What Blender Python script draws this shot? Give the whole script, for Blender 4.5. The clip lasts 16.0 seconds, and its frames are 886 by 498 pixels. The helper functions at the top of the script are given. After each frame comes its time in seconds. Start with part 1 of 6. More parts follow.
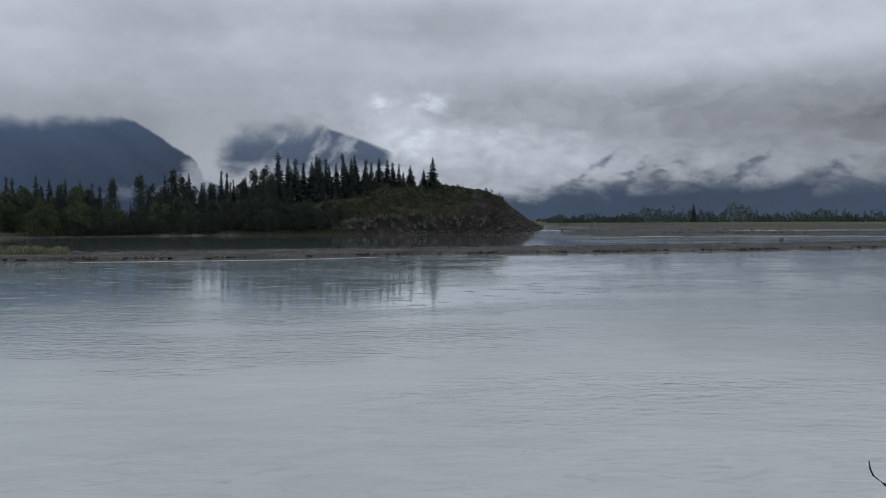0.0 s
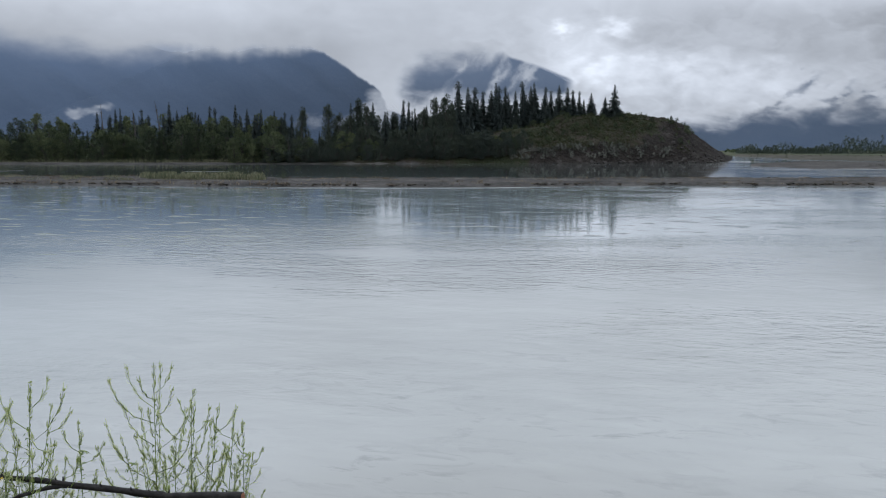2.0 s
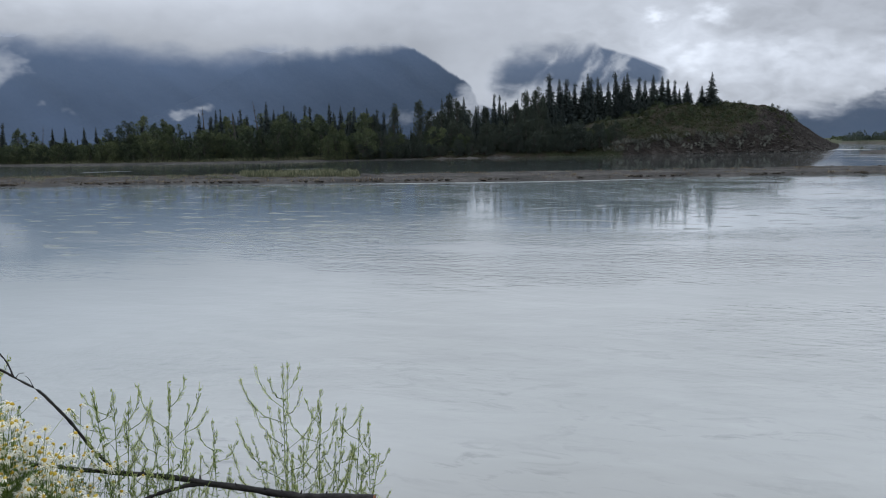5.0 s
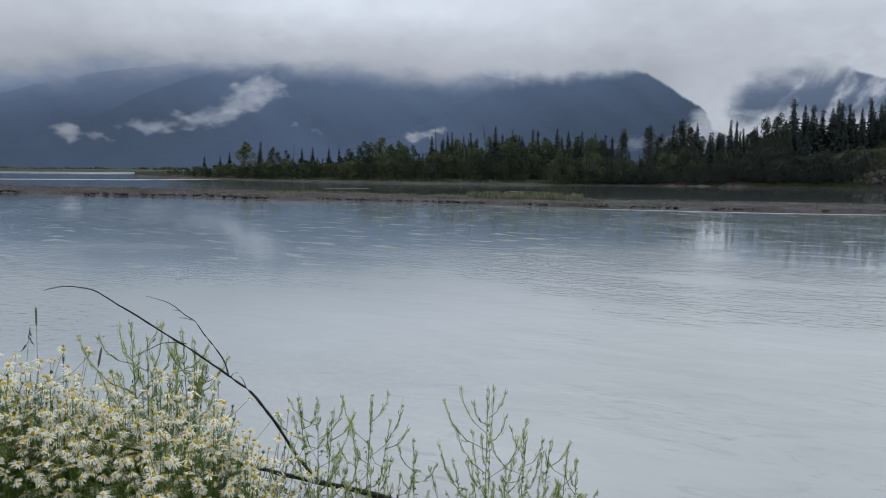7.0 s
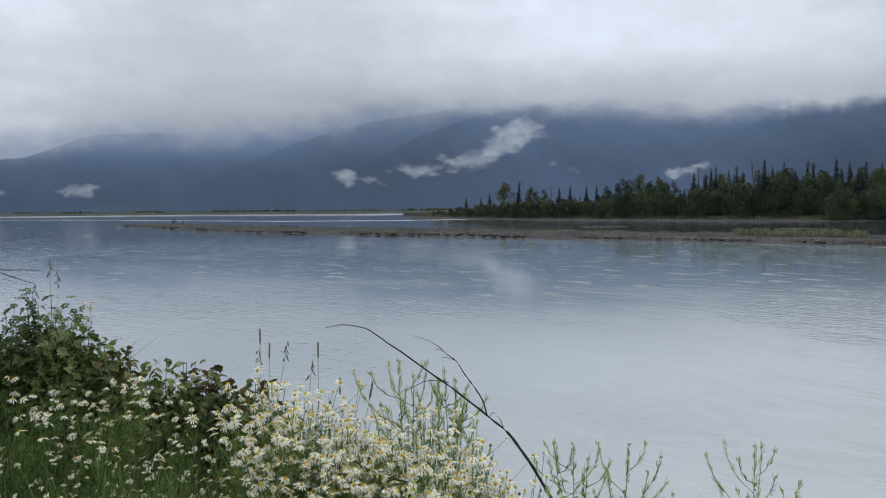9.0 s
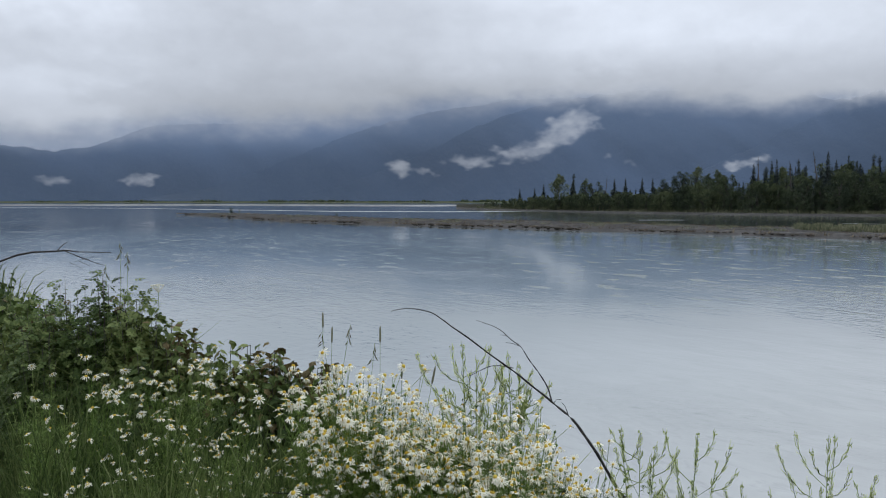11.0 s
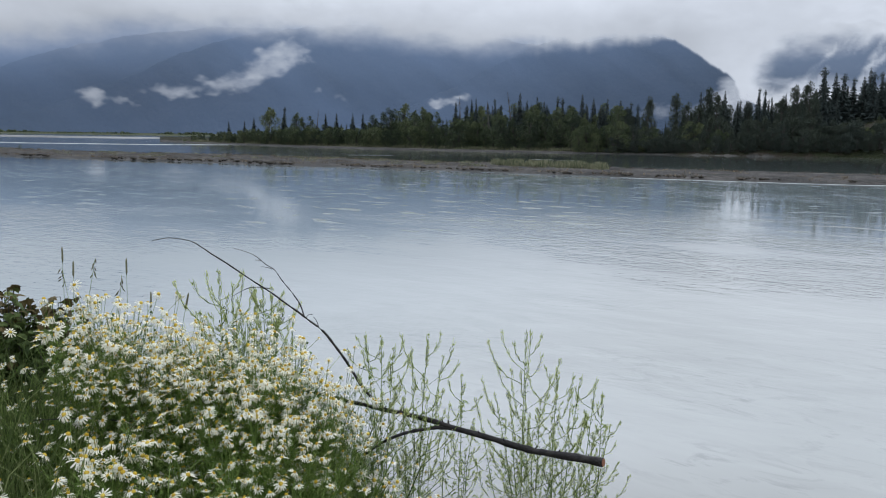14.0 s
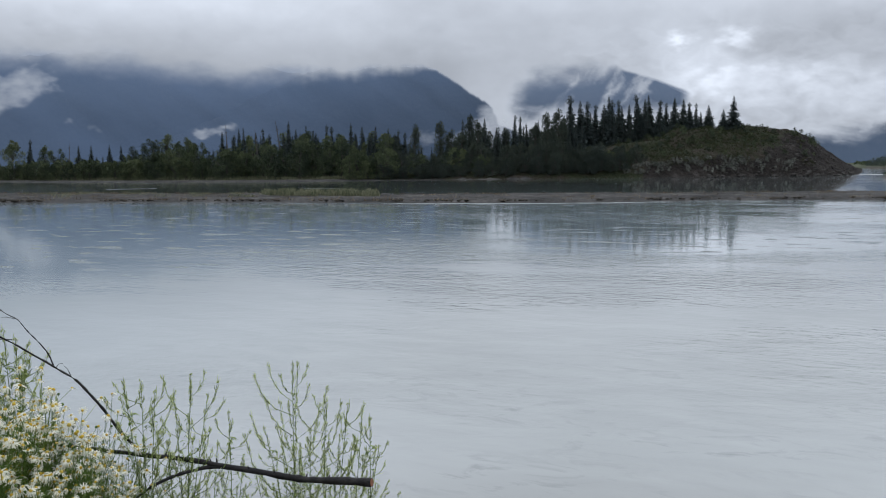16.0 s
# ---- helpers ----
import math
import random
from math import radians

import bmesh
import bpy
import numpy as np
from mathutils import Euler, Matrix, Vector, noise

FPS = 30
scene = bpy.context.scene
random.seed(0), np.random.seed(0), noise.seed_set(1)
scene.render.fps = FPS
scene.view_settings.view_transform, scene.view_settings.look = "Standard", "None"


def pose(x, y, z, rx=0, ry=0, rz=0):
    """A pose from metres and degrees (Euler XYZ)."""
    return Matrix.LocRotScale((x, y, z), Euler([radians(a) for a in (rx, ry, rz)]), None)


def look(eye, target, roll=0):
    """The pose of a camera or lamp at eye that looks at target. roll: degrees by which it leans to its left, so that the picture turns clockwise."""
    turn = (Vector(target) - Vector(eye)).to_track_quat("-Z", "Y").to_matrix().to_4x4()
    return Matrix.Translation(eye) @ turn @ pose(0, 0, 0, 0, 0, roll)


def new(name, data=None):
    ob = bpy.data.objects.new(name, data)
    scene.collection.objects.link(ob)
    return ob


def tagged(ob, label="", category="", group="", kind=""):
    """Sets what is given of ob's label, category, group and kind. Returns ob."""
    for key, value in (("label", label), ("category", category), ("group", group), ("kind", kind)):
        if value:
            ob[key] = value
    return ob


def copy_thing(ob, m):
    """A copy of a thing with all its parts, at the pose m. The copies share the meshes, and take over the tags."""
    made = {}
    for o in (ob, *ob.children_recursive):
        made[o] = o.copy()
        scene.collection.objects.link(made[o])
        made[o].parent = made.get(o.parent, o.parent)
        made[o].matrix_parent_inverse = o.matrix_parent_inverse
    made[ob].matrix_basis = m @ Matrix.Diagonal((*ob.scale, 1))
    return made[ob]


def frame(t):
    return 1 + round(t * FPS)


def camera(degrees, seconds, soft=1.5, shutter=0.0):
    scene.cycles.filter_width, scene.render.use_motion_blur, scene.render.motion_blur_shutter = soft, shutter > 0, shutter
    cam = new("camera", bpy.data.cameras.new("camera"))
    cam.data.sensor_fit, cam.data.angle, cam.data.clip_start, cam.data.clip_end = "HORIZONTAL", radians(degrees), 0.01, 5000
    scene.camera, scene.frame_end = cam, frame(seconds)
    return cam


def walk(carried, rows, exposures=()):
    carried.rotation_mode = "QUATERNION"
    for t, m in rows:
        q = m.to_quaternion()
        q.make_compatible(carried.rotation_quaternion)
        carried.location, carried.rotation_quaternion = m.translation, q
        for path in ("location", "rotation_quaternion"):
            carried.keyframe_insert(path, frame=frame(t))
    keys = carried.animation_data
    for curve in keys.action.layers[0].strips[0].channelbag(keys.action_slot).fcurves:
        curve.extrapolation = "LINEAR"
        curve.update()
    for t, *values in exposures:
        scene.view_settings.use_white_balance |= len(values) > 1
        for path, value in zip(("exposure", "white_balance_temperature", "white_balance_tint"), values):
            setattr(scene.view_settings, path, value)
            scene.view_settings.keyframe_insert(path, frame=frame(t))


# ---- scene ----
cam = camera(55.67, 16.0, 1.1)
# seconds, x, y, z, tilt, lean, turn
PATH = [
    (0.0, 0.061, -0.024, 3.235, 88.054, 0.263, -0.189),
    (0.5, 0.066, -0.023, 3.226, 85.905, -0.541, 4.753),
    (1.0, 0.086, -0.011, 3.204, 84.23, -0.152, 9.609),
    (1.5, 0.086, -0.003, 3.204, 83.452, 0.071, 11.109),
    (2.0, 0.079, -0.004, 3.205, 83.285, -0.057, 11.908),
    (2.5, 0.087, -0.007, 3.202, 83.13, -0.686, 12.36),
    (3.0, 0.093, -0.038, 3.216, 83.44, -0.802, 14.523),
    (3.5, 0.064, -0.075, 3.228, 83.781, 0.123, 19.792),
    (3.7, 0.058, -0.073, 3.23, 83.612, 0.345, 20.859),
    (4.2, 0.017, -0.035, 3.225, 83.4, 0.8, 21.9),
    (5.2, -0.065, 0.04, 3.217, 82.9, 1.1, 17.6),
    (5.8, -0.115, 0.086, 3.212, 82.974, 1.313, 18.37),
    (6.0, -0.133, 0.105, 3.202, 83.491, 1.41, 21.25),
    (6.5, -0.131, 0.18, 3.182, 84.375, 0.218, 27.762),
    (7.0, -0.115, 0.199, 3.184, 84.657, -0.424, 33.31),
    (7.5, -0.122, 0.206, 3.172, 85.291, -0.139, 39.683),
    (8.0, -0.098, 0.188, 3.189, 85.767, 0.419, 45.054),
    (8.5, -0.089, 0.193, 3.202, 86.609, 0.729, 48.114),
    (9.0, -0.099, 0.184, 3.205, 87.29, 0.499, 50.7),
    (9.2, -0.104, 0.185, 3.204, 87.366, 0.346, 51.607),
    (9.7, -0.112, 0.174, 3.199, 87.3, 0.2, 53.2),
    (10.4, -0.124, 0.16, 3.191, 87, 0, 55.1),
    (11.3, -0.14, 0.141, 3.182, 86.06, 0.01, 52.479),
    (11.5, -0.161, 0.119, 3.184, 85.501, 0.437, 49.1),
    (12.0, -0.167, 0.073, 3.185, 84.069, 1.072, 41.864),
    (12.5, -0.1, 0.022, 3.187, 83.363, 0.261, 39.083),
    (13.0, -0, -0.035, 3.175, 82.669, -0.106, 38.705),
    (13.5, 0.027, -0.106, 3.171, 82.196, -0.563, 38.401),
    (14.0, 0.031, -0.178, 3.195, 82.419, -0.851, 34.892),
    (14.5, 0.016, -0.242, 3.207, 82.5, 0.107, 29.665),
    (15.0, 0.012, -0.264, 3.209, 82.258, 0.748, 25.304),
    (15.5, 0.065, -0.258, 3.213, 82.854, 0.653, 22.997),
    (16.0, 0.126, -0.232, 3.216, 84.366, 0.499, 19.452),
]

EXPOSURES = [(0.0, -0.42), (0.5, -0.27), (1.0, -0.03), (1.5, 0.04), (3.0, 0.12), (3.7, 0.02), (6.0, 0.04), (6.5, -0.02), (7.0, -0.02), (8.0, -0.02), (9.0, 0.08), (11.5, 0.09), (12.0, 0.12), (12.5, 0.25), (13.5, 0.37), (14.5, 0.25), (15.5, 0.19), (16.0, 0.04)]
walk(cam, [(t, pose(x, y, z, a, b, c)) for t, x, y, z, a, b, c in PATH], EXPOSURES)

EYE = 3.2          # height of the eye over the river
PI = math.pi

# ---- light: an overcast sky, brighter overhead, and a weak wide sun behind the cloud ----
SUN_EL, SUN_AZ = 38.0, -12.0   # the sun stands behind the cloud over the hill


def build_world():
    w = bpy.data.worlds.new("overcast_sky")
    scene.world = w
    w.use_nodes = True
    n, l = w.node_tree.nodes, w.node_tree.links
    n.clear()
    out = n.new("ShaderNodeOutputWorld")
    bg = n.new("ShaderNodeBackground")
    sky = n.new("ShaderNodeTexSky")
    sky.sky_type, sky.sun_disc = "NISHITA", False
    sky.sun_elevation, sky.sun_rotation = radians(SUN_EL), radians(-SUN_AZ)
    co = n.new("ShaderNodeTexCoord")
    sep = n.new("ShaderNodeSeparateXYZ")
    l.new(co.outputs["Generated"], sep.inputs[0])
    up = n.new("ShaderNodeMapRange")
    up.inputs[1].default_value, up.inputs[2].default_value = 0.0, 1.0
    up.inputs[3].default_value, up.inputs[4].default_value = WORLD_LOW, WORLD_HIGH
    l.new(sep.outputs[2], up.inputs[0])
    no = n.new("ShaderNodeTexNoise")
    no.inputs["Scale"].default_value, no.inputs["Detail"].default_value = 3.0, 6.0
    st = n.new("ShaderNodeMapping")
    st.inputs["Scale"].default_value = (1.0, 1.0, 3.0)
    l.new(co.outputs["Generated"], st.inputs[0])
    l.new(st.outputs[0], no.inputs["Vector"])
    va = n.new("ShaderNodeMapRange")
    va.inputs[1].default_value, va.inputs[2].default_value = 0.3, 0.7
    va.inputs[3].default_value, va.inputs[4].default_value = 0.86, 1.12
    l.new(no.outputs["Fac"], va.inputs[0])
    mul = n.new("ShaderNodeMath")
    mul.operation = "MULTIPLY"
    l.new(up.outputs[0], mul.inputs[0])
    l.new(va.outputs[0], mul.inputs[1])
    col = n.new("ShaderNodeVectorMath")
    col.operation = "SCALE"
    col.inputs[0].default_value = (0.905, 0.985, 1.125)
    l.new(mul.outputs[0], col.inputs["Scale"])
    mix = n.new("ShaderNodeMix")
    mix.data_type = "RGBA"
    mix.inputs["Factor"].default_value = 0.97
    sk = n.new("ShaderNodeVectorMath")
    sk.operation = "SCALE"
    sk.inputs["Scale"].default_value = 0.08
    l.new(sky.outputs[0], sk.inputs[0])
    l.new(sk.outputs[0], mix.inputs["A"])
    l.new(col.outputs[0], mix.inputs["B"])
    l.new(mix.outputs["Result"], bg.inputs["Color"])
    l.new(bg.outputs[0], out.inputs["Surface"])


WORLD_LOW, WORLD_HIGH = 0.50, 1.25
build_world()
sun = new("sun", bpy.data.lights.new("sun", "SUN"))
sun.data.energy, sun.data.angle, sun.data.color = 0.6, radians(70), (1.0, 0.97, 0.93)
sa, se = radians(SUN_AZ), radians(SUN_EL)
sun.matrix_world = look((0, 0, 60), (60 * math.sin(sa) * math.cos(se), -60 * math.cos(sa) * math.cos(se), 60 - 60 * math.sin(se)))

# ---- small tools ----
rng = random.Random(7)


def mesh_from(name, verts, faces, material=None, smooth=False):
    me = bpy.data.meshes.new(name)
    me.from_pydata([tuple(v) for v in verts], [], [tuple(f) for f in faces])
    if material:
        me.materials.append(material)
    if smooth:
        me.polygons.foreach_set("use_smooth", [True] * len(me.polygons))
    me.update()
    return me


def child(name, me, parent, label=""):
    ob = new(name, me)
    ob.parent = parent
    if label:
        tagged(ob, label)
    return ob


def sheet(name, X, Y, Z, material, smooth=True):
    """A grid mesh from three arrays of one shape."""
    a, b = X.shape
    v = np.stack([X, Y, Z], -1).reshape(-1, 3)
    i = np.arange(a * b).reshape(a, b)
    f = np.stack([i[:-1, :-1], i[1:, :-1], i[1:, 1:], i[:-1, 1:]], -1).reshape(-1, 4)
    me = bpy.data.meshes.new(name)
    me.vertices.add(len(v))
    me.vertices.foreach_set("co", v.ravel())
    me.loops.add(f.size)
    me.loops.foreach_set("vertex_index", f.ravel())
    me.polygons.add(len(f))
    me.polygons.foreach_set("loop_start", np.arange(0, f.size, 4))
    me.polygons.foreach_set("use_smooth", np.full(len(f), smooth))
    me.materials.append(material)
    me.update(calc_edges=True)
    me.validate()
    return me


def lattice(x, y, seed):
    h = (x.astype(np.int64) * 374761393 + y.astype(np.int64) * 668265263 + seed * 974711) & 0xFFFFFFFF
    h = ((h ^ (h >> 13)) * 1274126177) & 0xFFFFFFFF
    return ((h ^ (h >> 16)) & 0xFFFF) / 65535.0


def vnoise(x, y, seed=0):
    xi, yi = np.floor(x), np.floor(y)
    fx, fy = x - xi, y - yi
    fx, fy = fx * fx * (3 - 2 * fx), fy * fy * (3 - 2 * fy)
    a, b = lattice(xi, yi, seed), lattice(xi + 1, yi, seed)
    c, d = lattice(xi, yi + 1, seed), lattice(xi + 1, yi + 1, seed)
    return (a * (1 - fx) + b * fx) * (1 - fy) + (c * (1 - fx) + d * fx) * fy


def fbm(x, y, seed=0, octaves=5, gain=0.5):
    x, y = np.asarray(x, float), np.asarray(y, float)
    s, w, tot = 0.0, 1.0, 0.0
    for o in range(octaves):
        s = s + w * vnoise(x * 2 ** o + 17.3 * o, y * 2 ** o - 9.1 * o, seed + o)
        tot += w
        w *= gain
    return s / tot


def smooth(a, b, x):
    t = np.clip((np.asarray(x, float) - a) / (b - a), 0, 1)
    return t * t * (3 - 2 * t)


def along(x, xs, ys):
    """Through the given corners, in straight runs."""
    o = np.argsort(xs)
    return np.interp(x, np.array(xs, float)[o], np.array(ys, float)[o])


# ---- materials ----
def material(name, colours, scale, rough=0.8, bump=0.3, bump_scale=None, coarse=None, spec=0.15, stretch=(1, 1, 1), by_object=0.0, by_island=0.0, depth=0.02, translucent=0.0, sheen=0.0):
    """A surface that varies at two scales: colours are mixed by a fine grain and by broad patches."""
    m = bpy.data.materials.new(name)
    m.use_nodes = True
    n, l = m.node_tree.nodes, m.node_tree.links
    bs = n["Principled BSDF"]
    bs.inputs["Roughness"].default_value = rough
    bs.inputs["Specular IOR Level"].default_value = spec
    co = n.new("ShaderNodeTexCoord")
    mp = n.new("ShaderNodeMapping")
    mp.inputs["Scale"].default_value = stretch
    l.new(co.outputs["Object"], mp.inputs[0])
    fine = n.new("ShaderNodeTexNoise")
    fine.inputs["Scale"].default_value, fine.inputs["Detail"].default_value = scale, 5.0
    l.new(mp.outputs[0], fine.inputs["Vector"])
    broad = n.new("ShaderNodeTexNoise")
    broad.inputs["Scale"].default_value, broad.inputs["Detail"].default_value = coarse or scale / 9, 3.0
    l.new(mp.outputs[0], broad.inputs["Vector"])
    add = n.new("ShaderNodeMath")
    add.operation = "ADD"
    l.new(fine.outputs["Fac"], add.inputs[0])
    l.new(broad.outputs["Fac"], add.inputs[1])
    last = add
    for amount, node, socket in ((by_object, "ShaderNodeObjectInfo", "Random"), (by_island, "ShaderNodeNewGeometry", "Random Per Island")):
        if amount:
            info = n.new(node)
            ma = n.new("ShaderNodeMath")
            ma.operation = "MULTIPLY_ADD"
            ma.inputs[1].default_value = amount
            l.new(info.outputs[socket], ma.inputs[0])
            sub = n.new("ShaderNodeMath")
            sub.operation = "SUBTRACT"
            sub.inputs[1].default_value = amount / 2
            l.new(last.outputs[0], sub.inputs[0])
            l.new(sub.outputs[0], ma.inputs[2])
            last = ma
    ramp = n.new("ShaderNodeValToRGB")
    rng_ = n.new("ShaderNodeMapRange")
    rng_.inputs[1].default_value, rng_.inputs[2].default_value = 0.65, 1.35
    l.new(last.outputs[0], rng_.inputs[0])
    l.new(rng_.outputs[0], ramp.inputs[0])
    el = ramp.color_ramp.elements
    for i, c in enumerate(colours):
        p = i / max(1, len(colours) - 1)
        e = el[i] if i < 2 else el.new(p)
        e.position = p
        e.color = (*c, 1)
    l.new(ramp.outputs[0], bs.inputs["Base Color"])
    if bump:
        bn = n.new("ShaderNodeTexNoise")
        bn.inputs["Scale"].default_value, bn.inputs["Detail"].default_value = bump_scale or scale * 2, 4.0
        l.new(mp.outputs[0], bn.inputs["Vector"])
        bu = n.new("ShaderNodeBump")
        bu.inputs["Strength"].default_value, bu.inputs["Distance"].default_value = bump, depth
        l.new(bn.outputs["Fac"], bu.inputs["Height"])
        l.new(bu.outputs[0], bs.inputs["Normal"])
    if translucent:
        tr = n.new("ShaderNodeBsdfTranslucent")
        l.new(ramp.outputs[0], tr.inputs["Color"])
        mx = n.new("ShaderNodeMixShader")
        mx.inputs[0].default_value = translucent
        l.new(bs.outputs[0], mx.inputs[1])
        l.new(tr.outputs[0], mx.inputs[2])
        l.new(mx.outputs[0], n["Material Output"].inputs["Surface"])
    return m


def water_material():
    """Silty glacial river water: milky, with ripples in drifting patches."""
    m = bpy.data.materials.new("silty_water")
    m.use_nodes = True
    n, l = m.node_tree.nodes, m.node_tree.links
    bs = n["Principled BSDF"]
    bs.inputs["Roughness"].default_value = 0.04
    bs.inputs["IOR"].default_value = 1.33
    co = n.new("ShaderNodeTexCoord")

    def noise_at(sx, sy, turn, detail, distortion=0.0, rough=0.5):
        mp = n.new("ShaderNodeMapping")
        mp.inputs["Scale"].default_value = (sx, sy, 1)
        mp.inputs["Rotation"].default_value = (0, 0, radians(turn))
        l.new(co.outputs["Object"], mp.inputs[0])
        t = n.new("ShaderNodeTexNoise")
        t.inputs["Scale"].default_value, t.inputs["Detail"].default_value = 1.0, detail
        t.inputs["Distortion"].default_value, t.inputs["Roughness"].default_value = distortion, rough
        l.new(mp.outputs[0], t.inputs["Vector"])
        return t

    def ranged(node, a, b, c, d):
        r = n.new("ShaderNodeMapRange")
        for i, v in enumerate((a, b, c, d)):
            r.inputs[i + 1].default_value = v
        l.new(node.outputs[0], r.inputs[0])
        return r

    def calc(op, a, b):
        r = n.new("ShaderNodeMath")
        r.operation = op
        for i, v in enumerate((a, b)):
            if isinstance(v, (int, float)):
                r.inputs[i].default_value = v
            else:
                l.new(v.outputs[0], r.inputs[i])
        return r

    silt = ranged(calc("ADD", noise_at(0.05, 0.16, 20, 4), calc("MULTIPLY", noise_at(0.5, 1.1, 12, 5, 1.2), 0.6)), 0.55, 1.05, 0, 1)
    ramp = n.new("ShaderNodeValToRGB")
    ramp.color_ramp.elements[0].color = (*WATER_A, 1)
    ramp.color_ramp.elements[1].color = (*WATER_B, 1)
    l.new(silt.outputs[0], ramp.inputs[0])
    away = n.new("ShaderNodeVectorMath")          # base colour darkens with distance to paint in reflected mountains and forest
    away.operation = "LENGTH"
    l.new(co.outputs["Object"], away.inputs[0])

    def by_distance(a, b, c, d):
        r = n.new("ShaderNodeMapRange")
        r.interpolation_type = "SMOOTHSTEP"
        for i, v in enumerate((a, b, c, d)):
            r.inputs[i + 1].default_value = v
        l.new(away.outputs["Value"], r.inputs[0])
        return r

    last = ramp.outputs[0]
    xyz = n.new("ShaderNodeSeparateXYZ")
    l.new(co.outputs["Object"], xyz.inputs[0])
    left_tone = ranged(xyz, -5, -16, 0.0, 0.8)         # the darker tone comes nearer towards the left
    for depth_, fac in ((WATER_REFLECT_FAR, calc("MAXIMUM", by_distance(13, 48, 0.0, 1.0), left_tone)), (WATER_REFLECT_SHORE, by_distance(80, 112, 0.0, 1.0))):
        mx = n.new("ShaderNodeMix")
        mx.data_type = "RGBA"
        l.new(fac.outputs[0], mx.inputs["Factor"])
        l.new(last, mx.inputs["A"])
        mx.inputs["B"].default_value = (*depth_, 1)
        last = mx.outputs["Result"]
    smudge_mask = calc("MULTIPLY", ranged(noise_at(1.3, 2.8, 14, 5, 1.2, 0.62), 0.52, 0.68, 0.0, 1.0), ranged(noise_at(0.30, 0.5, 0, 3), 0.40, 0.62, 0.1, 1.0))
    mx = n.new("ShaderNodeMix")                   # dark smudges in the colour near the bank
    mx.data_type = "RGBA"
    l.new(calc("MULTIPLY", smudge_mask, by_distance(9, 18, 0.55, 0.0)).outputs[0], mx.inputs["Factor"])
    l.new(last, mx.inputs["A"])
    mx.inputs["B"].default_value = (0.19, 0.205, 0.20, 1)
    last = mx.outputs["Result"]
    mx = n.new("ShaderNodeMix")                   # the colour turns darker and browner close to the bank
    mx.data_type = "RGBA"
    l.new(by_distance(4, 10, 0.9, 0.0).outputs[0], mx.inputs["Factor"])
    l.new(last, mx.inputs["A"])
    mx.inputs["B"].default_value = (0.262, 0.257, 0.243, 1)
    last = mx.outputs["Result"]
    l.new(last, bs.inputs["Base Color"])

    def wave(*args):
        return calc("SUBTRACT", noise_at(*args), 0.5)

    small = wave(2.5, 4.4, 12, 3, 0.4)
    mid = wave(1.0, 1.9, -6, 3, 0.6)
    swell = wave(0.10, 0.30, 8, 2)
    patch = ranged(noise_at(0.06, 0.13, 15, 3, 0.6), 0.45, 0.66, 0.14, 1.0)
    streak = calc("MULTIPLY", ranged(noise_at(0.55, 1.25, 10, 3, 0.4), 0.60, 0.69, 0.0, 1.0), ranged(noise_at(0.06, 0.12, 5, 3), 0.42, 0.58, 0.2, 1.0))
    # ripples lie lower out in the stream; the side channels are calm
    tiny = wave(5.5, 10.0, 16, 2, 0.4)
    h = calc("MULTIPLY", calc("ADD", calc("MULTIPLY", small, 0.028), calc("ADD", calc("MULTIPLY", mid, 0.026), calc("MULTIPLY", tiny, 0.008))), patch)
    h = calc("ADD", h, calc("MULTIPLY", swell, 0.015))
    h = calc("MULTIPLY", h, by_distance(12, 44, 1.0, 0.16))
    h = calc("MULTIPLY", h, by_distance(5, 16, 0.45, 1.0))
    h = calc("MULTIPLY", h, calc("MAXIMUM", ranged(xyz, -18, -8, 0.35, 1.0), by_distance(22, 42, 0.3, 1.5)))   # slack water under the bushes
    h = calc("ADD", h, calc("MULTIPLY", calc("MULTIPLY", streak, calc("MULTIPLY", wave(3.4, 6.5, 10, 3), by_distance(22, 42, 0.0, 1.0))), 0.130))
    open_ = calc("MAXIMUM", ranged(xyz, 14, 34, 0.0, 2.5), ranged(xyz, -72, -100, 0.0, 1.5))   # beyond the ends of the island the water runs again
    h = calc("MULTIPLY", h, calc("MAXIMUM", by_distance(80, 112, 1.0, 0.06), calc("MAXIMUM", open_, by_distance(235, 320, 0.0, 1.2))))
    bu = n.new("ShaderNodeBump")
    bu.inputs["Strength"].default_value, bu.inputs["Distance"].default_value = 1.0, WATER_WAVES
    l.new(h.outputs[0], bu.inputs["Height"])
    l.new(bu.outputs[0], bs.inputs["Normal"])
    return m


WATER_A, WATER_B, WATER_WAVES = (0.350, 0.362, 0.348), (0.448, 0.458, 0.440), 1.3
# far tones: dark reflections of mountains and forest put into the base colour
WATER_REFLECT_FAR, WATER_REFLECT_SHORE = (0.225, 0.270, 0.280), (0.075, 0.088, 0.085)
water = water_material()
ruffled = bpy.data.materials.new("ruffled_water")
ruffled.use_nodes = True
for key, value in (("Base Color", (0.36, 0.39, 0.38, 1)), ("Roughness", 0.42), ("IOR", 1.33)):
    ruffled.node_tree.nodes["Principled BSDF"].inputs[key].default_value = value
gravel = material("wet_river_gravel", [(0.014, 0.013, 0.012), (0.038, 0.036, 0.033), (0.074, 0.069, 0.063), (0.130, 0.121, 0.110)], 2.2, 0.85, 1.0, 6.0, 0.22, depth=0.18)
flat_gravel = material("grassy_gravel", [(0.016, 0.017, 0.011), (0.042, 0.042, 0.030), (0.066, 0.061, 0.046), (0.105, 0.096, 0.080)], 0.9, 0.9, 0.8, 4.0, 0.05, depth=0.15)
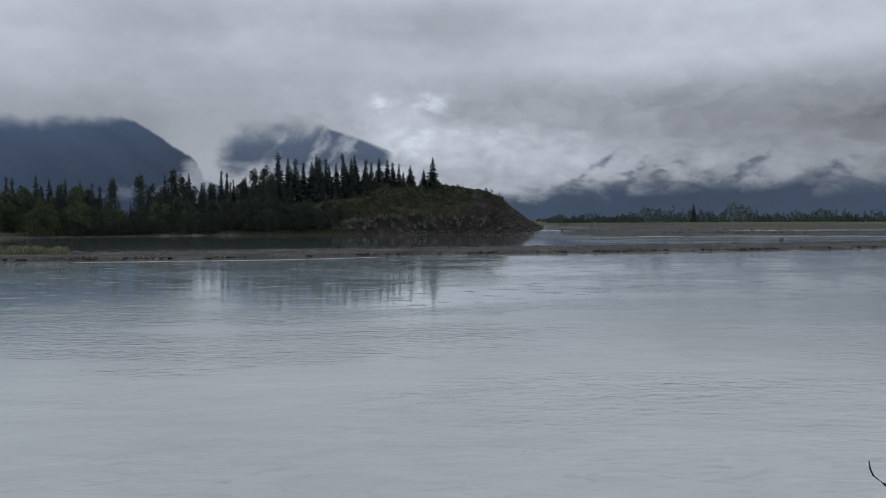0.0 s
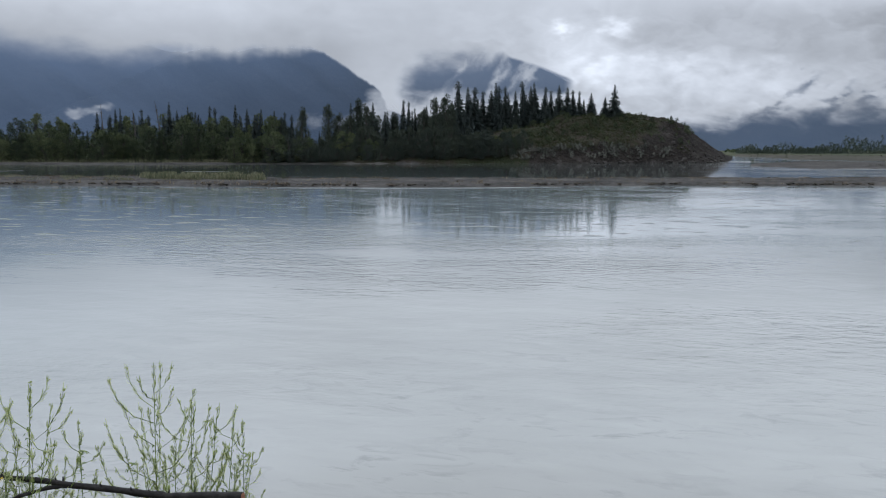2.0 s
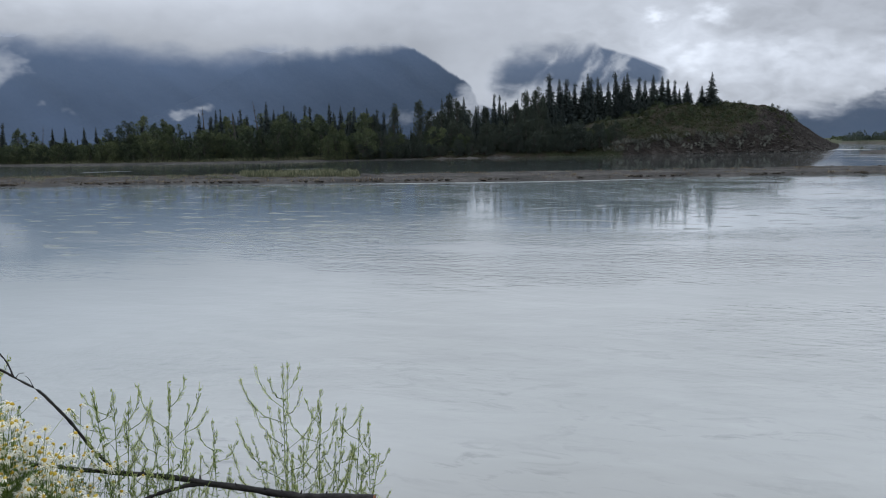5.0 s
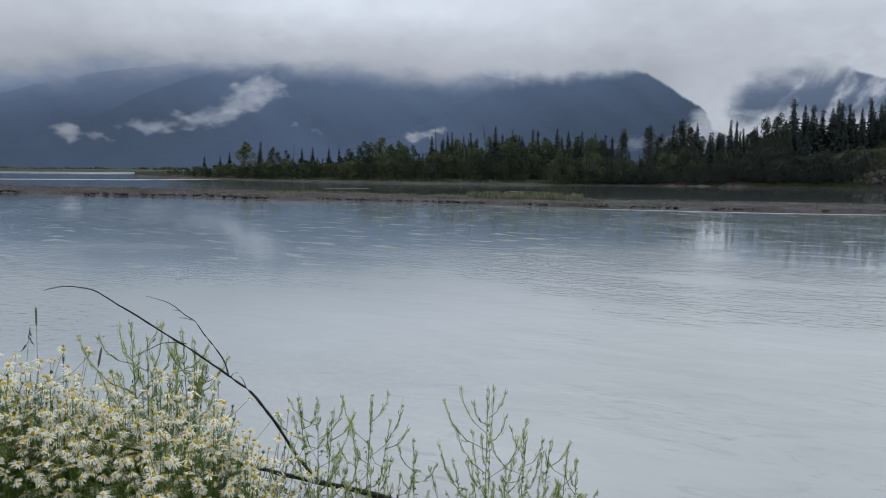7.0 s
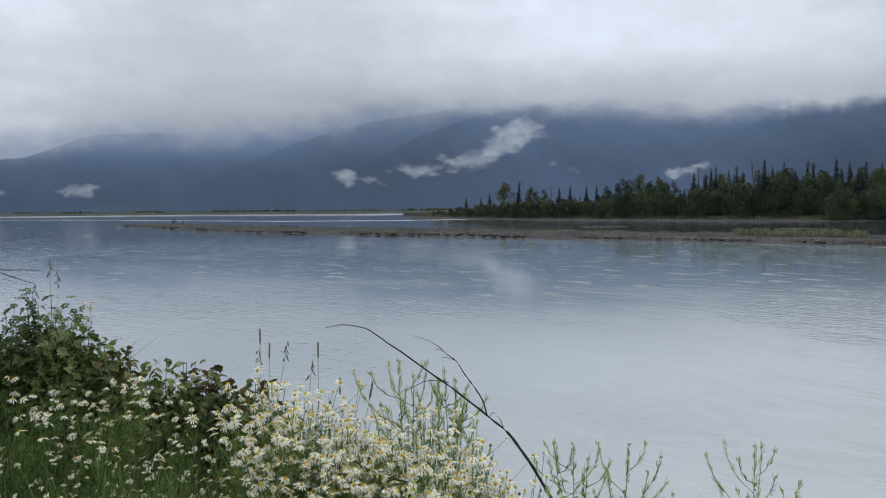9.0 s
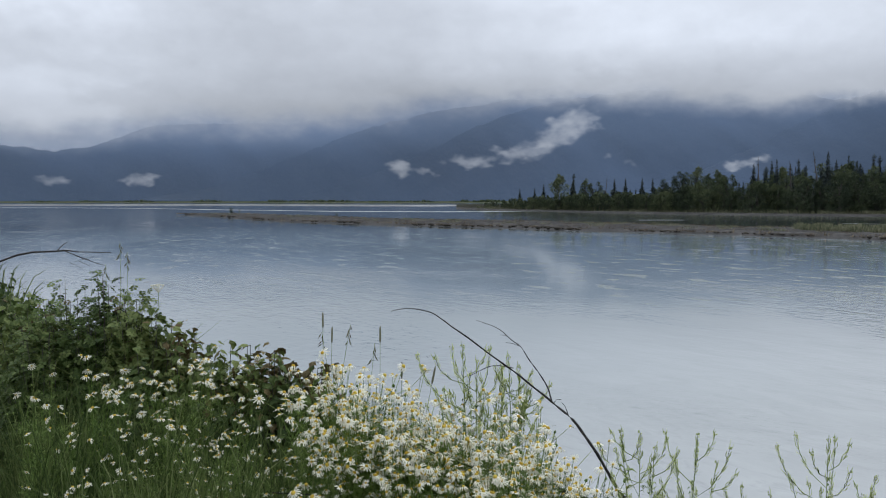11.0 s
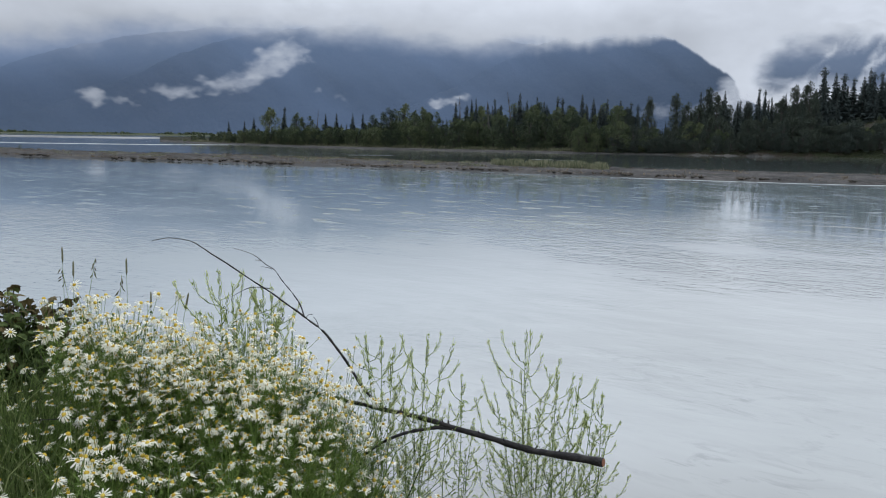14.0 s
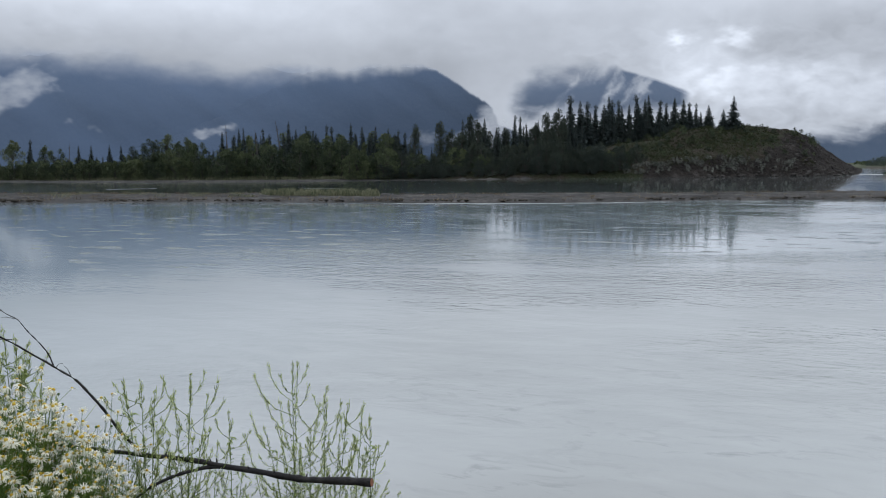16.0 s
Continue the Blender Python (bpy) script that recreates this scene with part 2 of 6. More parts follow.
pale_gravel = material("pale_dry_gravel", [(0.06, 0.06, 0.055), (0.22, 0.22, 0.215), (0.40, 0.40, 0.40)], 0.3, 0.9, 0.5, 3.0, 0.02, depth=0.1)
clod = material("dark_wet_clods", [(0.022, 0.020, 0.017), (0.055, 0.049, 0.040), (0.085, 0.070, 0.055)], 3.0, 0.9, 0.6, by_island=0.5)
meadow = material("river_flat_grass", [(0.025, 0.038, 0.016), (0.055, 0.065, 0.032), (0.10, 0.095, 0.06)], 0.4, 0.9, 0.6, 2.0, 0.03, depth=0.15)
soil = material("bank_soil", [(0.025, 0.022, 0.014), (0.07, 0.055, 0.035), (0.05, 0.06, 0.025)], 7.0, 0.95, 0.7)
forest_slope = material("forested_mountain", [(0.018, 0.026, 0.026), (0.040, 0.050, 0.046), (0.07, 0.075, 0.072)], 0.012, 0.95, 0.6, 0.05, 0.0016, depth=12.0)
spruce_green = material("spruce_needles", [(0.046, 0.060, 0.058), (0.054, 0.069, 0.064), (0.068, 0.084, 0.074)], 5.0, 0.85, 0, None, 2.0, by_island=0.15, by_object=0.4, spec=0.12)
leaf_green = material("willow_leaves", [(0.050, 0.066, 0.044), (0.088, 0.112, 0.062), (0.142, 0.164, 0.084)], 6.0, 0.8, 0, None, 2.2, by_island=0.12, by_object=0.7, spec=0.12, translucent=0.15)
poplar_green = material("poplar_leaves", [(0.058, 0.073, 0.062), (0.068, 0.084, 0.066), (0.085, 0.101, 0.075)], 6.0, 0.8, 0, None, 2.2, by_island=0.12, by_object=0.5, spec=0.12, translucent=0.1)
bark = material("grey_bark", [(0.05, 0.045, 0.04), (0.12, 0.11, 0.10)], 6.0, 0.9, 0.5)
grass_dry = material("bar_grass", [(0.075, 0.088, 0.050), (0.17, 0.18, 0.105), (0.30, 0.29, 0.19)], 3.0, 0.85, 0, by_island=0.6, translucent=0.2)

# ---- the river and the ground under it ----
def polar(az, r):
    a = np.radians(az)
    return -np.sin(a) * r, np.cos(a) * r


r = np.concatenate([[0.0], np.geomspace(1.0, 4900, 80)])
a = np.linspace(-180, 180, 181)
A, R = np.meshgrid(a, r, indexing="ij")
X, Y = polar(A, R)
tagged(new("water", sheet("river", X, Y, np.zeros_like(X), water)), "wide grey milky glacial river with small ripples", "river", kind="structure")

# far shore of the river: how far off, by bearing
FAR_SHORE = ([-180, -60, -40, -27, -19, -12, -6.5, 0, 40, 55, 80, 100, 180], [40, 200, 330, 380, 420, 470, 560, 700, 1000, 1250, 1500, 1500, 40])


def bank_edge(x):
    """How far the grassy bank reaches out over the river from the camera's line."""
    return along(x, [-60, -12, -6, -4, -2.6, -1.2, 0, 2, 8, 60], [4.0, 2.2, 1.9, 2.1, 2.45, 2.35, 1.9, 1.5, 1.1, -8])


def ground_height(x, y, az, r):
    bed = -1.2 + 0.2 * fbm(x * 0.2, y * 0.2, 3, 3)
    shore = along(az, *FAR_SHORE)
    far = 1.0 + 1.2 * smooth(0, 900, r - shore) + 0.35 * fbm(x * 0.01, y * 0.01, 5, 4)
    z = bed + (far - bed) * smooth(-10, 25, r - shore)
    e = bank_edge(x) + 0.25 * (fbm(x * 1.3, y * 0.3, 11, 3) - 0.5)
    top = 1.52 + 0.16 * (fbm(x * 1.1, y * 1.1, 9, 4) - 0.5) + 0.4 * smooth(3, 40, -y)
    near = smooth(1.9, 0.0, y - e)
    return np.where(y - e < 1.9, bed + (top - bed) * near, z)


r = np.concatenate([[0.0], np.geomspace(0.3, 60, 150), np.geomspace(62, 4900, 170)])
a = np.linspace(-180, 180, 541)
A, R = np.meshgrid(a, r, indexing="ij")
X, Y = polar(A, R)
ground_mesh = sheet("ground", X, Y, ground_height(X, Y, A, R), meadow)
ground_mesh.materials.append(soil)
pick = np.zeros(len(ground_mesh.polygons), dtype=np.int32)
pick.reshape(540, -1)[:, :150] = 1
ground_mesh.polygons.foreach_set("material_index", pick)
tagged(new("ground", ground_mesh), "river valley ground with a low grassy earth bank", "ground", kind="structure")

# ---- gravel bars ----
def bar(name, azs, near, far, crest, label, mat, seed, na=500, nr=40, rough=0.20):
    a = np.linspace(min(azs), max(azs), na)
    n_ = along(a, azs, near)
    f_ = along(a, azs, far)
    n_ = n_ + (fbm(a * 0.9, a * 0, seed, 5) - 0.5) * 0.05 * n_ * np.clip((f_ - n_) / 25, 0.05, 1)
    f_ = f_ + (fbm(a * 0.7, a * 0 + 5, seed + 3, 5) - 0.5) * 0.10 * n_ * np.clip((f_ - n_) / 25, 0.05, 1)
    t = np.linspace(-0.06, 1.06, nr)
    T, Aa = np.meshgrid(t, a)
    R = n_[:, None] + (f_ - n_)[:, None] * T
    X, Y = polar(Aa, R)
    prof = smooth(-0.06, 0.16, T) * smooth(1.06, 0.7, T) * 1.3 - 0.18
    Z = crest * prof + rough * (fbm(X * 0.8, Y * 0.8, seed + 9, 5) - 0.5) * smooth(0.0, 0.1, T)
    ob = new(name, sheet(name, X, Y, Z, mat))
    return tagged(ob, label, "gravel bar", kind="structure")


BAR = ([-45, -28, -26, -19.4, -12, -4.6, 3, 8.4, 13, 20.5, 24.3, 30, 35.7, 41, 46, 51, 54, 59.3, 65.2, 68.4, 70.0, 71.4],
       [135, 104, 99, 89, 83, 80, 77, 74, 73, 74, 75, 78.5, 83, 87, 91, 100, 103, 114, 130, 161, 184, 205],
       [190, 130, 125, 113, 104, 100, 95, 95, 94, 95, 96, 106, 108, 118, 126, 137, 138, 153, 195, 222, 212, 207])
bar("gravel_bar", *BAR, 0.26, "long low bar of wet brown-grey gravel in the river", gravel, 21, 900, 60)
bar("gravel_spit", [-45, -26, -19, -15, -12, -8.2], [182, 174, 171, 166, 165, 185], [262, 252, 246, 262, 290, 200], 0.3, "low gravel spit between braided channels", gravel, 31)
bar("gravel_flat", [-48, -34, -26, -19, -15, -11, -7.2], [310, 305, 303, 292, 300, 330, 520], [700, 640, 620, 620, 620, 620, 620], 0.7, "broad gravel flat before a belt of trees", flat_gravel, 41, rough=0.5)
bar("pale_bar", [50.6, 55, 61.5, 68.7, 75, 90], [636, 500, 530, 610, 640, 700], [640, 680, 720, 800, 800, 800], 0.35, "pale dry gravel bar far across the river", pale_gravel, 51)


# riffles: thin bands of ruffled water that catch the sky
def riffle(azs, rs, width):
    a = np.linspace(min(azs), max(azs), 160)
    r_ = along(a, azs, rs) * (1 + 0.006 * (fbm(a * 1.2, a * 0, 55, 3) - 0.5))
    w_ = width * smooth(0, 0.08, (a - a[0]) / (a[-1] - a[0])) * smooth(1, 0.92, (a - a[0]) / (a[-1] - a[0])) * (0.5 + fbm(a * 2.0, a * 0, 57, 3))
    A2 = np.stack([a, a, a], 1)
    R2 = np.stack([r_ - w_ / 2, r_, r_ + w_ / 2], 1)
    X, Y = polar(A2, R2)
    ob = new("riffle", sheet("riffle", X, Y, np.full_like(X, 0.012), ruffled))
    return tagged(ob, "bright band of ruffled shallow water", "riffle", kind="structure")


riffle([47.4, 54, 61.5, 69, 75, 79, 90], [265, 247, 258, 312, 394, 435, 470], 14)
riffle([38.2, 41.4], [145, 143], 1.3)
riffle([26.0, 29.0], [129, 132], 0.7)
riffle([-30, -22.7, -17.4], [262, 256, 247], 16)
riffle([-30, -19, -13], [173, 170, 164], 4)
riffle([-9.2, -6.8], [250, 256], 9)
riffle([3.5, 8.4, 13, 20.5, 24], [74.6, 72.2, 71.2, 72.2, 73.2], 0.7)

# ---- the wooded island with its hill ----
SHORE = ([-7.4, -6.8, -6.0, -4, -1, 3, 8, 14, 21, 26, 31, 38, 44, 47, 51, 53.5], [300, 268, 240, 229, 222, 215, 208, 203, 200, 196, 195, 208, 231, 258, 290, 360])
HILL = ([-110.0, -85.0, -62.0, -40.4, -30.0, -16.5, -8.9, -2.2, 6.7, 14.7, 17.8, 22.3, 26.4, 30.5, 33.0], [0.0, 2.0, 4.5, 6.14, 8.31, 10.73, 11.99, 11.17, 11.96, 11.1, 9.09, 5.28, 2.49, 0.2, -1.0])


hill_rock = material("brown_hill_rock", [(0.007, 0.006, 0.005), (0.016, 0.013, 0.011), (0.029, 0.024, 0.020), (0.062, 0.055, 0.050)], 0.8, 0.95, 1.0, 1.6, 0.24, depth=1.2)


def island_height(x, y, az, r):
    s = along(az, *SHORE)
    d = r - s
    z = -0.6 + 0.85 * smooth(-6, 4, d) + 0.75 * smooth(6, 24, d) + 0.4 * (fbm(x * 0.05, y * 0.05, 61, 4) - 0.3) * smooth(4, 30, d)
    ridge = along(x * 255 / np.maximum(y, 60), *HILL)
    face = smooth(-4, 32, d) * 0.7 + smooth(-3, 8, d) * 0.3
    lump = 1 + 0.22 * (fbm(x * 0.07, y * 0.07, 63, 4) - 0.5) * 2
    z = z + np.clip(ridge, 0, 99) * face * lump * smooth(120, 70, d) + 2.4 * (fbm(x * 0.22, y * 0.22, 64, 5, 0.6) - 0.5) * smooth(1, 5, ridge) * smooth(0, 9, d)
    return z * smooth(-7.4, -6.5, az) - 0.8 * (1 - smooth(-7.4, -6.7, az)) * 1.0


a = np.linspace(-7.4, 53.4, 760)
t = np.concatenate([np.linspace(-6, 45, 90), np.geomspace(47, 220, 24)])
Aa, T = np.meshgrid(a, t, indexing="ij")
R = along(Aa, *SHORE) + T + (fbm(Aa * 1.5, Aa * 0, 66, 4) - 0.5) * 6
X, Y = polar(Aa, R)
hill_ground = material("hill_turf_and_rock", [(0.010, 0.014, 0.006), (0.022, 0.027, 0.011), (0.028, 0.023, 0.015), (0.060, 0.050, 0.040)], 0.7, 0.95, 1.0, 1.3, 0.09, depth=0.9)
island_mesh = sheet("island", X, Y, island_height(X, Y, Aa, R), hill_ground)
island_mesh.materials.append(hill_rock)
bare = (X + 14 * (fbm(X * 0.12, Y * 0.12, 67, 5) - 0.5) - 0.35 * (T - 12) > 9) | ((T + 7 * (fbm(X * 0.2, Y * 0.2, 68, 4) - 0.5) < 5) & (X < 12) & (X > -22))
island_mesh.materials.append(gravel)
beach = 12 * smooth(21, 29, Aa) + 0.4 * smooth(13.0, 19.0, Aa) * smooth(29, 21, Aa) - 20 * smooth(14, 11, Aa)
kinds = np.where(T + 5 * (fbm(X * 0.16, Y * 0.16, 69, 5) - 0.5) < beach, 2, bare.astype(np.int32))
island_mesh.polygons.foreach_set("material_index", kinds[:-1, :-1].astype(np.int32).ravel())
island = tagged(new("island_ground", island_mesh), "island with a bare-sided hill of turf and brown rock", "island", kind="structure")


def island_z(x, y):
    return float(island_height(np.array(x), np.array(y), np.degrees(np.arctan2(-x, y)), np.hypot(x, y)))

# ---- mountains ----
def mountain(name, azs, els, dist, depth_, label, seed, jag=0.34):
    a = np.linspace(min(azs), max(azs), 420)
    el = along(a, azs, els)
    el = el + jag * (fbm(a * 1.3, a * 0, seed, 5, 0.6) - 0.5) * smooth(0, 2, el)
    t = np.linspace(0, 1.25, 60)
    Aa, T = np.meshgrid(a, t, indexing="ij")
    R = dist + depth_ * T
    top = (dist + depth_) * np.tan(np.radians(el))[:, None]
    prof = np.where(T <= 1, T ** 1.15, 1 - (T - 1) * 1.5)
    spur = 1 + 0.35 * (fbm(Aa * 0.55, T * 1.6, seed + 7, 6) - 0.5) * np.sin(np.clip(T, 0, 1) * PI)
    X, Y = polar(Aa, R)
    ob = new(name, sheet(name, X, Y, EYE - 6 + top * prof * spur, forest_slope))
    return tagged(ob, label, "mountain", kind="structure")


mountain("mountain_1", [44, 50, 56, 62, 64.5, 68, 71, 73.3, 75, 77, 79, 81, 84, 95, 120], [0.1, 5.0, 5.8, 5.5, 5.25, 5.2, 5.15, 4.95, 4.3, 3.5, 3.1, 3.4, 3.8, 3.4, 2], 3600, 110, "dark blue forested mountain under low cloud", 71)
mountain("mountain_5", [33, 40, 46, 50, 52.7, 55.4, 58, 60.7, 63, 66, 70, 75], [0.1, 5.6, 7.0, 6.9, 6.5, 6.05, 5.4, 4.55, 3.6, 2.3, 0.9, 0.1], 3430, 110, "blue forested mountain spur fading into cloud", 75)
mountain("mountain_6", [14, 18, 22, 26, 30, 36, 42, 45, 47, 49.1, 50.5, 51.7, 54, 57, 61, 65], [0.1, 2.6, 4.6, 5.8, 6.5, 7.4, 7.3, 7.0, 6.7, 6.25, 5.8, 5.3, 4.2, 2.8, 1.2, 0.1], 3270, 110, "blue forested mountain spur behind drifting wisps", 76)
CREST_2 = ([12.6, 13.6, 14.6, 15.4, 16.1, 16.6, 17.5, 18.4, 19.5, 20.3, 22.5, 24, 25.3, 26.5, 27.4, 28.3, 29.4, 31.5, 34, 38, 43],
           [0.5, 1.5, 2.5, 3.3, 3.95, 4.4, 5.0, 5.65, 6.4, 6.7, 6.85, 6.7, 6.52, 6.55, 6.65, 6.45, 5.95, 4.9, 3.6, 1.8, 0.1])
mountain("mountain_2", *CREST_2, 3110, 110, "dark blue forested mountain with a rounded shoulder", 72)
mountain("mountain_3", [1, 3.8, 5.8, 7.6, 9.8, 13, 14.4, 15.6], [3.5, 4.75, 5.7, 6.5, 6.7, 6.3, 5.3, 0.2], 4050, 700, "distant mountain half hidden by cloud", 73)
mountain("mountain_4", [-70, -50, -28, -20, -15, -10, -5, 0, 6], [4, 4.5, 4.2, 4.6, 4.8, 4.2, 3.2, 2.6, 2.2], 4150, 600, "distant blue mountain foot under cloud", 74)

# ---- low cloud and haze before the mountains, painted on one glowing sheet ----
def cloud_material():
    m = bpy.data.materials.new("low_cloud")
    m.use_nodes = True
    m.cycles.emission_sampling = "NONE"
    n, l = m.node_tree.nodes, m.node_tree.links
    n.clear()

    def attr(name):
        k = n.new("ShaderNodeAttribute")
        k.attribute_name = name
        return k.outputs["Fac"]

    def calc(op, a, b=None, clamp=False):
        k = n.new("ShaderNodeMath")
        k.operation, k.use_clamp = op, clamp
        for i, v in enumerate((a, b)):
            if v is None:
                continue
            if isinstance(v, (int, float)):
                k.inputs[i].default_value = v
            else:
                l.new(v, k.inputs[i])
        return k.outputs[0]

    co = n.new("ShaderNodeTexCoord")
    mp = n.new("ShaderNodeMapping")
    mp.inputs["Scale"].default_value = (1, 1, 1.6)
    l.new(co.outputs["Object"], mp.inputs[0])
    no = n.new("ShaderNodeTexNoise")
    no.inputs["Scale"].default_value, no.inputs["Detail"].default_value, no.inputs["Roughness"].default_value = 0.010, 6.0, 0.55
    l.new(mp.outputs[0], no.inputs["Vector"])
    cover = attr("cover")
    edge = calc("MULTIPLY", cover, calc("SUBTRACT", 1.0, cover))
    c = calc("ADD", cover, calc("MULTIPLY", calc("SUBTRACT", no.outputs["Fac"], 0.5), calc("MULTIPLY", edge, 2.6)), True)
    haze = attr("haze")
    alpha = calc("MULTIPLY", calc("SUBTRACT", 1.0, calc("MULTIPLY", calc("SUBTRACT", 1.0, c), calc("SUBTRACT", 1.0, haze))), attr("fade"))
    lum = calc("MULTIPLY", attr("lum"), calc("ADD", 0.93, calc("MULTIPLY", no.outputs["Fac"], 0.14)))
    col = n.new("ShaderNodeVectorMath")
    col.operation = "SCALE"
    col.inputs[0].default_value = CLOUD_TINT
    l.new(lum, col.inputs["Scale"])
    mix = n.new("ShaderNodeMix")
    mix.data_type = "RGBA"
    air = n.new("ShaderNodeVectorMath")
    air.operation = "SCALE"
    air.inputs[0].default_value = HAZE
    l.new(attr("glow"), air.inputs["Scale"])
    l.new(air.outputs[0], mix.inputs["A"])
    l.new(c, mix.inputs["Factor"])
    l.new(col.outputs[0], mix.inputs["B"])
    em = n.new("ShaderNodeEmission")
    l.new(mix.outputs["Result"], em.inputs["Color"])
    tr = n.new("ShaderNodeBsdfTransparent")
    mx = n.new("ShaderNodeMixShader")
    l.new(alpha, mx.inputs[0])
    l.new(tr.outputs[0], mx.inputs[1])
    l.new(em.outputs[0], mx.inputs[2])
    out = n.new("ShaderNodeOutputMaterial")
    l.new(mx.outputs[0], out.inputs["Surface"])
    return m


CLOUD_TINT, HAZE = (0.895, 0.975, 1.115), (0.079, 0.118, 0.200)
CLOUD_BASE = ([-80, -40, -28, -24, -20, -15, -11, -8, -4, 0, 3.8, 14.2, 15.6, 16.0, 16.5, 17.2, 18.7, 20.8, 23, 27, 29.0, 30.5, 32.5, 35, 40, 47, 53, 57, 62, 66, 70, 73, 75, 77, 80, 84, 90, 125],
              [1.9, 1.9, 2.1, 2.3, 2.35, 2.3, 2.0, 1.8, 1.65, 1.4, 1.4, 1.5, 1.8, 2.9, 4.3, 5.0, 6.1, 6.9, 6.95, 6.7, 6.4, 5.7, 5.4, 5.8, 6.2, 6.3, 6.0, 5.6, 4.75, 4.5, 4.5, 4.5, 4.1, 3.6, 3.4, 3.8, 4.4, 4.5])
# bearing, height, half width, half height (degrees), weight
WISPS = [(53.0, 2.8, 1.3, 0.45, 0.8), (51.6, 2.5, 0.9, 0.35, 0.6), (50.4, 3.4, 0.7, 0.35, 0.6), (49.0, 3.15, 1.2, 0.45, 0.9), (47.6, 3.7, 1.2, 0.65, 1.0), (46.4, 4.6, 1.1, 0.75, 1.0), (45.4, 5.5, 1.05, 0.85, 1.2), (44.4, 5.1, 0.7, 0.5, 0.6), (57.3, 2.2, 0.85, 0.5, 1.2), (55.4, 1.9, 0.9, 0.25, 0.6), (74.2, 1.35, 1.3, 0.28, 1.0), (79.0, 1.2, 0.9, 0.30, 0.9), (34.9, 2.3, 0.9, 0.28, 1.1), (33.6, 2.7, 0.8, 0.26, 1.1), (20.6, 1.9, 1.4, 0.6, 0.5), (17.3, 1.7, 1.1, 0.7, 0.8), (16.0, 2.1, 1.5, 1.2, 1.3), (15.4, 3.3, 1.2, 1.0, 1.3), (18.6, 1.5, 0.8, 0.5, 0.5), (42, 2.4, 0.6, 0.35, 0.4), (43.5, 3.2, 0.5, 0.3, 0.35), (63, 2.0, 1.0, 0.2, 0.25)]
BRIGHT = [(4.0, 7.95, 0.6, 0.4, 0.36), (0.5, 7.75, 1.0, 0.5, 0.36), (1.6, 5.3, 2.0, 0.9, 0.34), (-2.6, 5.2, 2.6, 0.9, 0.26), (-7, 3.9, 5.0, 1.1, 0.20), (-18, 3.6, 6.0, 1.0, 0.07), (80, 12, 9, 3, 0.10), (-18, 11, 8, 3.5, 0.10)]

TEARS = [(-11.1, 4.05, 0.9, 0.28), (-13.2, 3.5, 0.9, 0.25), (-9.2, 2.5, 1.2, 0.3), (-12.4, 2.4, 1.6, 0.4), (-15.2, 3.2, 1.5, 0.4), (-20.5, 3.9, 0.7, 0.25), (-19.6, 2.8, 1.3, 0.35), (-17.0, 2.6, 1.4, 0.4), (-25, 2.8, 1.6, 0.4)]
az = np.concatenate([np.linspace(-80, -32, 90), np.linspace(-31.8, 86, 1250), np.linspace(86.4, 125, 70)])
el = np.concatenate([np.linspace(-0.05, 9, 150), np.linspace(9.2, 30, 70)])
AZ, EL = np.meshgrid(az, el, indexing="ij")
wu = fbm(AZ * 0.45, EL * 0.9, 81, 5) - 0.5
wv = fbm(AZ * 0.45 + 40, EL * 0.9, 82, 5) - 0.5
ragged = smooth(16.5, 14.5, AZ)
slant = fbm(AZ * 0.35 + EL * 0.55 + 2.0 * wu, EL * 1.1 - AZ * 0.42 + 2.0 * wv, 83, 6) - 0.5
base = along(AZ, *CLOUD_BASE) + 0.35 * smooth(27, 33, AZ)
crisp = smooth(15.3, 16.2, AZ) * smooth(22.5, 19.8, AZ)   # the shoulder of the mountain stands clear
brow = along(AZ, *CREST_2) + 0.34 * (fbm(AZ * 1.3, AZ * 0, 72, 5, 0.6) - 0.5) - 0.10
crisp = crisp * smooth(3.2, 4.3, EL)
base = base + (brow - 0.05 - 0.16 * (1 - crisp) - base) * smooth(15.2, 16.6, AZ + 1.2 * wu) * smooth(30.5, 28.0, AZ)   # cloud sits on its brow
soft = (1.0 + 0.5 * smooth(48, 56, AZ) - 0.6 * ragged + 0.3 * smooth(3, -2, AZ)) * (1 - 0.87 * crisp) * (1 - 0.45 * smooth(15.5, 17, AZ) * smooth(31, 28, AZ) * (1 - crisp))
right = smooth(3, -2, AZ)
edge_noise = ((1 - ragged) * 1.0 * wv + ragged * ((2.6 - 1.2 * right) * slant + 0.5 * wv)) * (1 - 0.9 * crisp)
cover = smooth(base - soft, base + soft, EL + edge_noise)
crest3 = along(AZ, [1, 3.6, 5.6, 7.9, 9.0, 13, 14.6, 15.6], [3.6, 4.8, 5.6, 6.3, 6.0, 5.9, 5.2, 3.6])
roof = smooth(7.2, 9.2, AZ)                  # cloud lies soft on its top but for one clear shoulder
window = smooth(15.3, 13.8, AZ + 1.8 * wu) * smooth(3.0, 3.9, AZ) * smooth(2.7, 4.2, EL + 1.2 * slant + 0.6 * wv) * smooth(0.10 + 0.7 * roof, -0.15 - 0.8 * roof, EL - crest3 + 1.6 * wv * roof)
strand = fbm((0.8 * EL - 0.6 * AZ) * 0.34 + 0.6 * wu, (0.8 * AZ + 0.6 * EL) * 0.85 + 0.6 * wv, 103, 6, 0.6)
cover = cover * (1 - window * (0.96 - 0.70 * smooth(0.48, 0.78, strand)))   # strands of mist trail up the slope
ru = fbm(AZ * 1.3 + EL, EL * 2.0, 101, 5) - 0.5
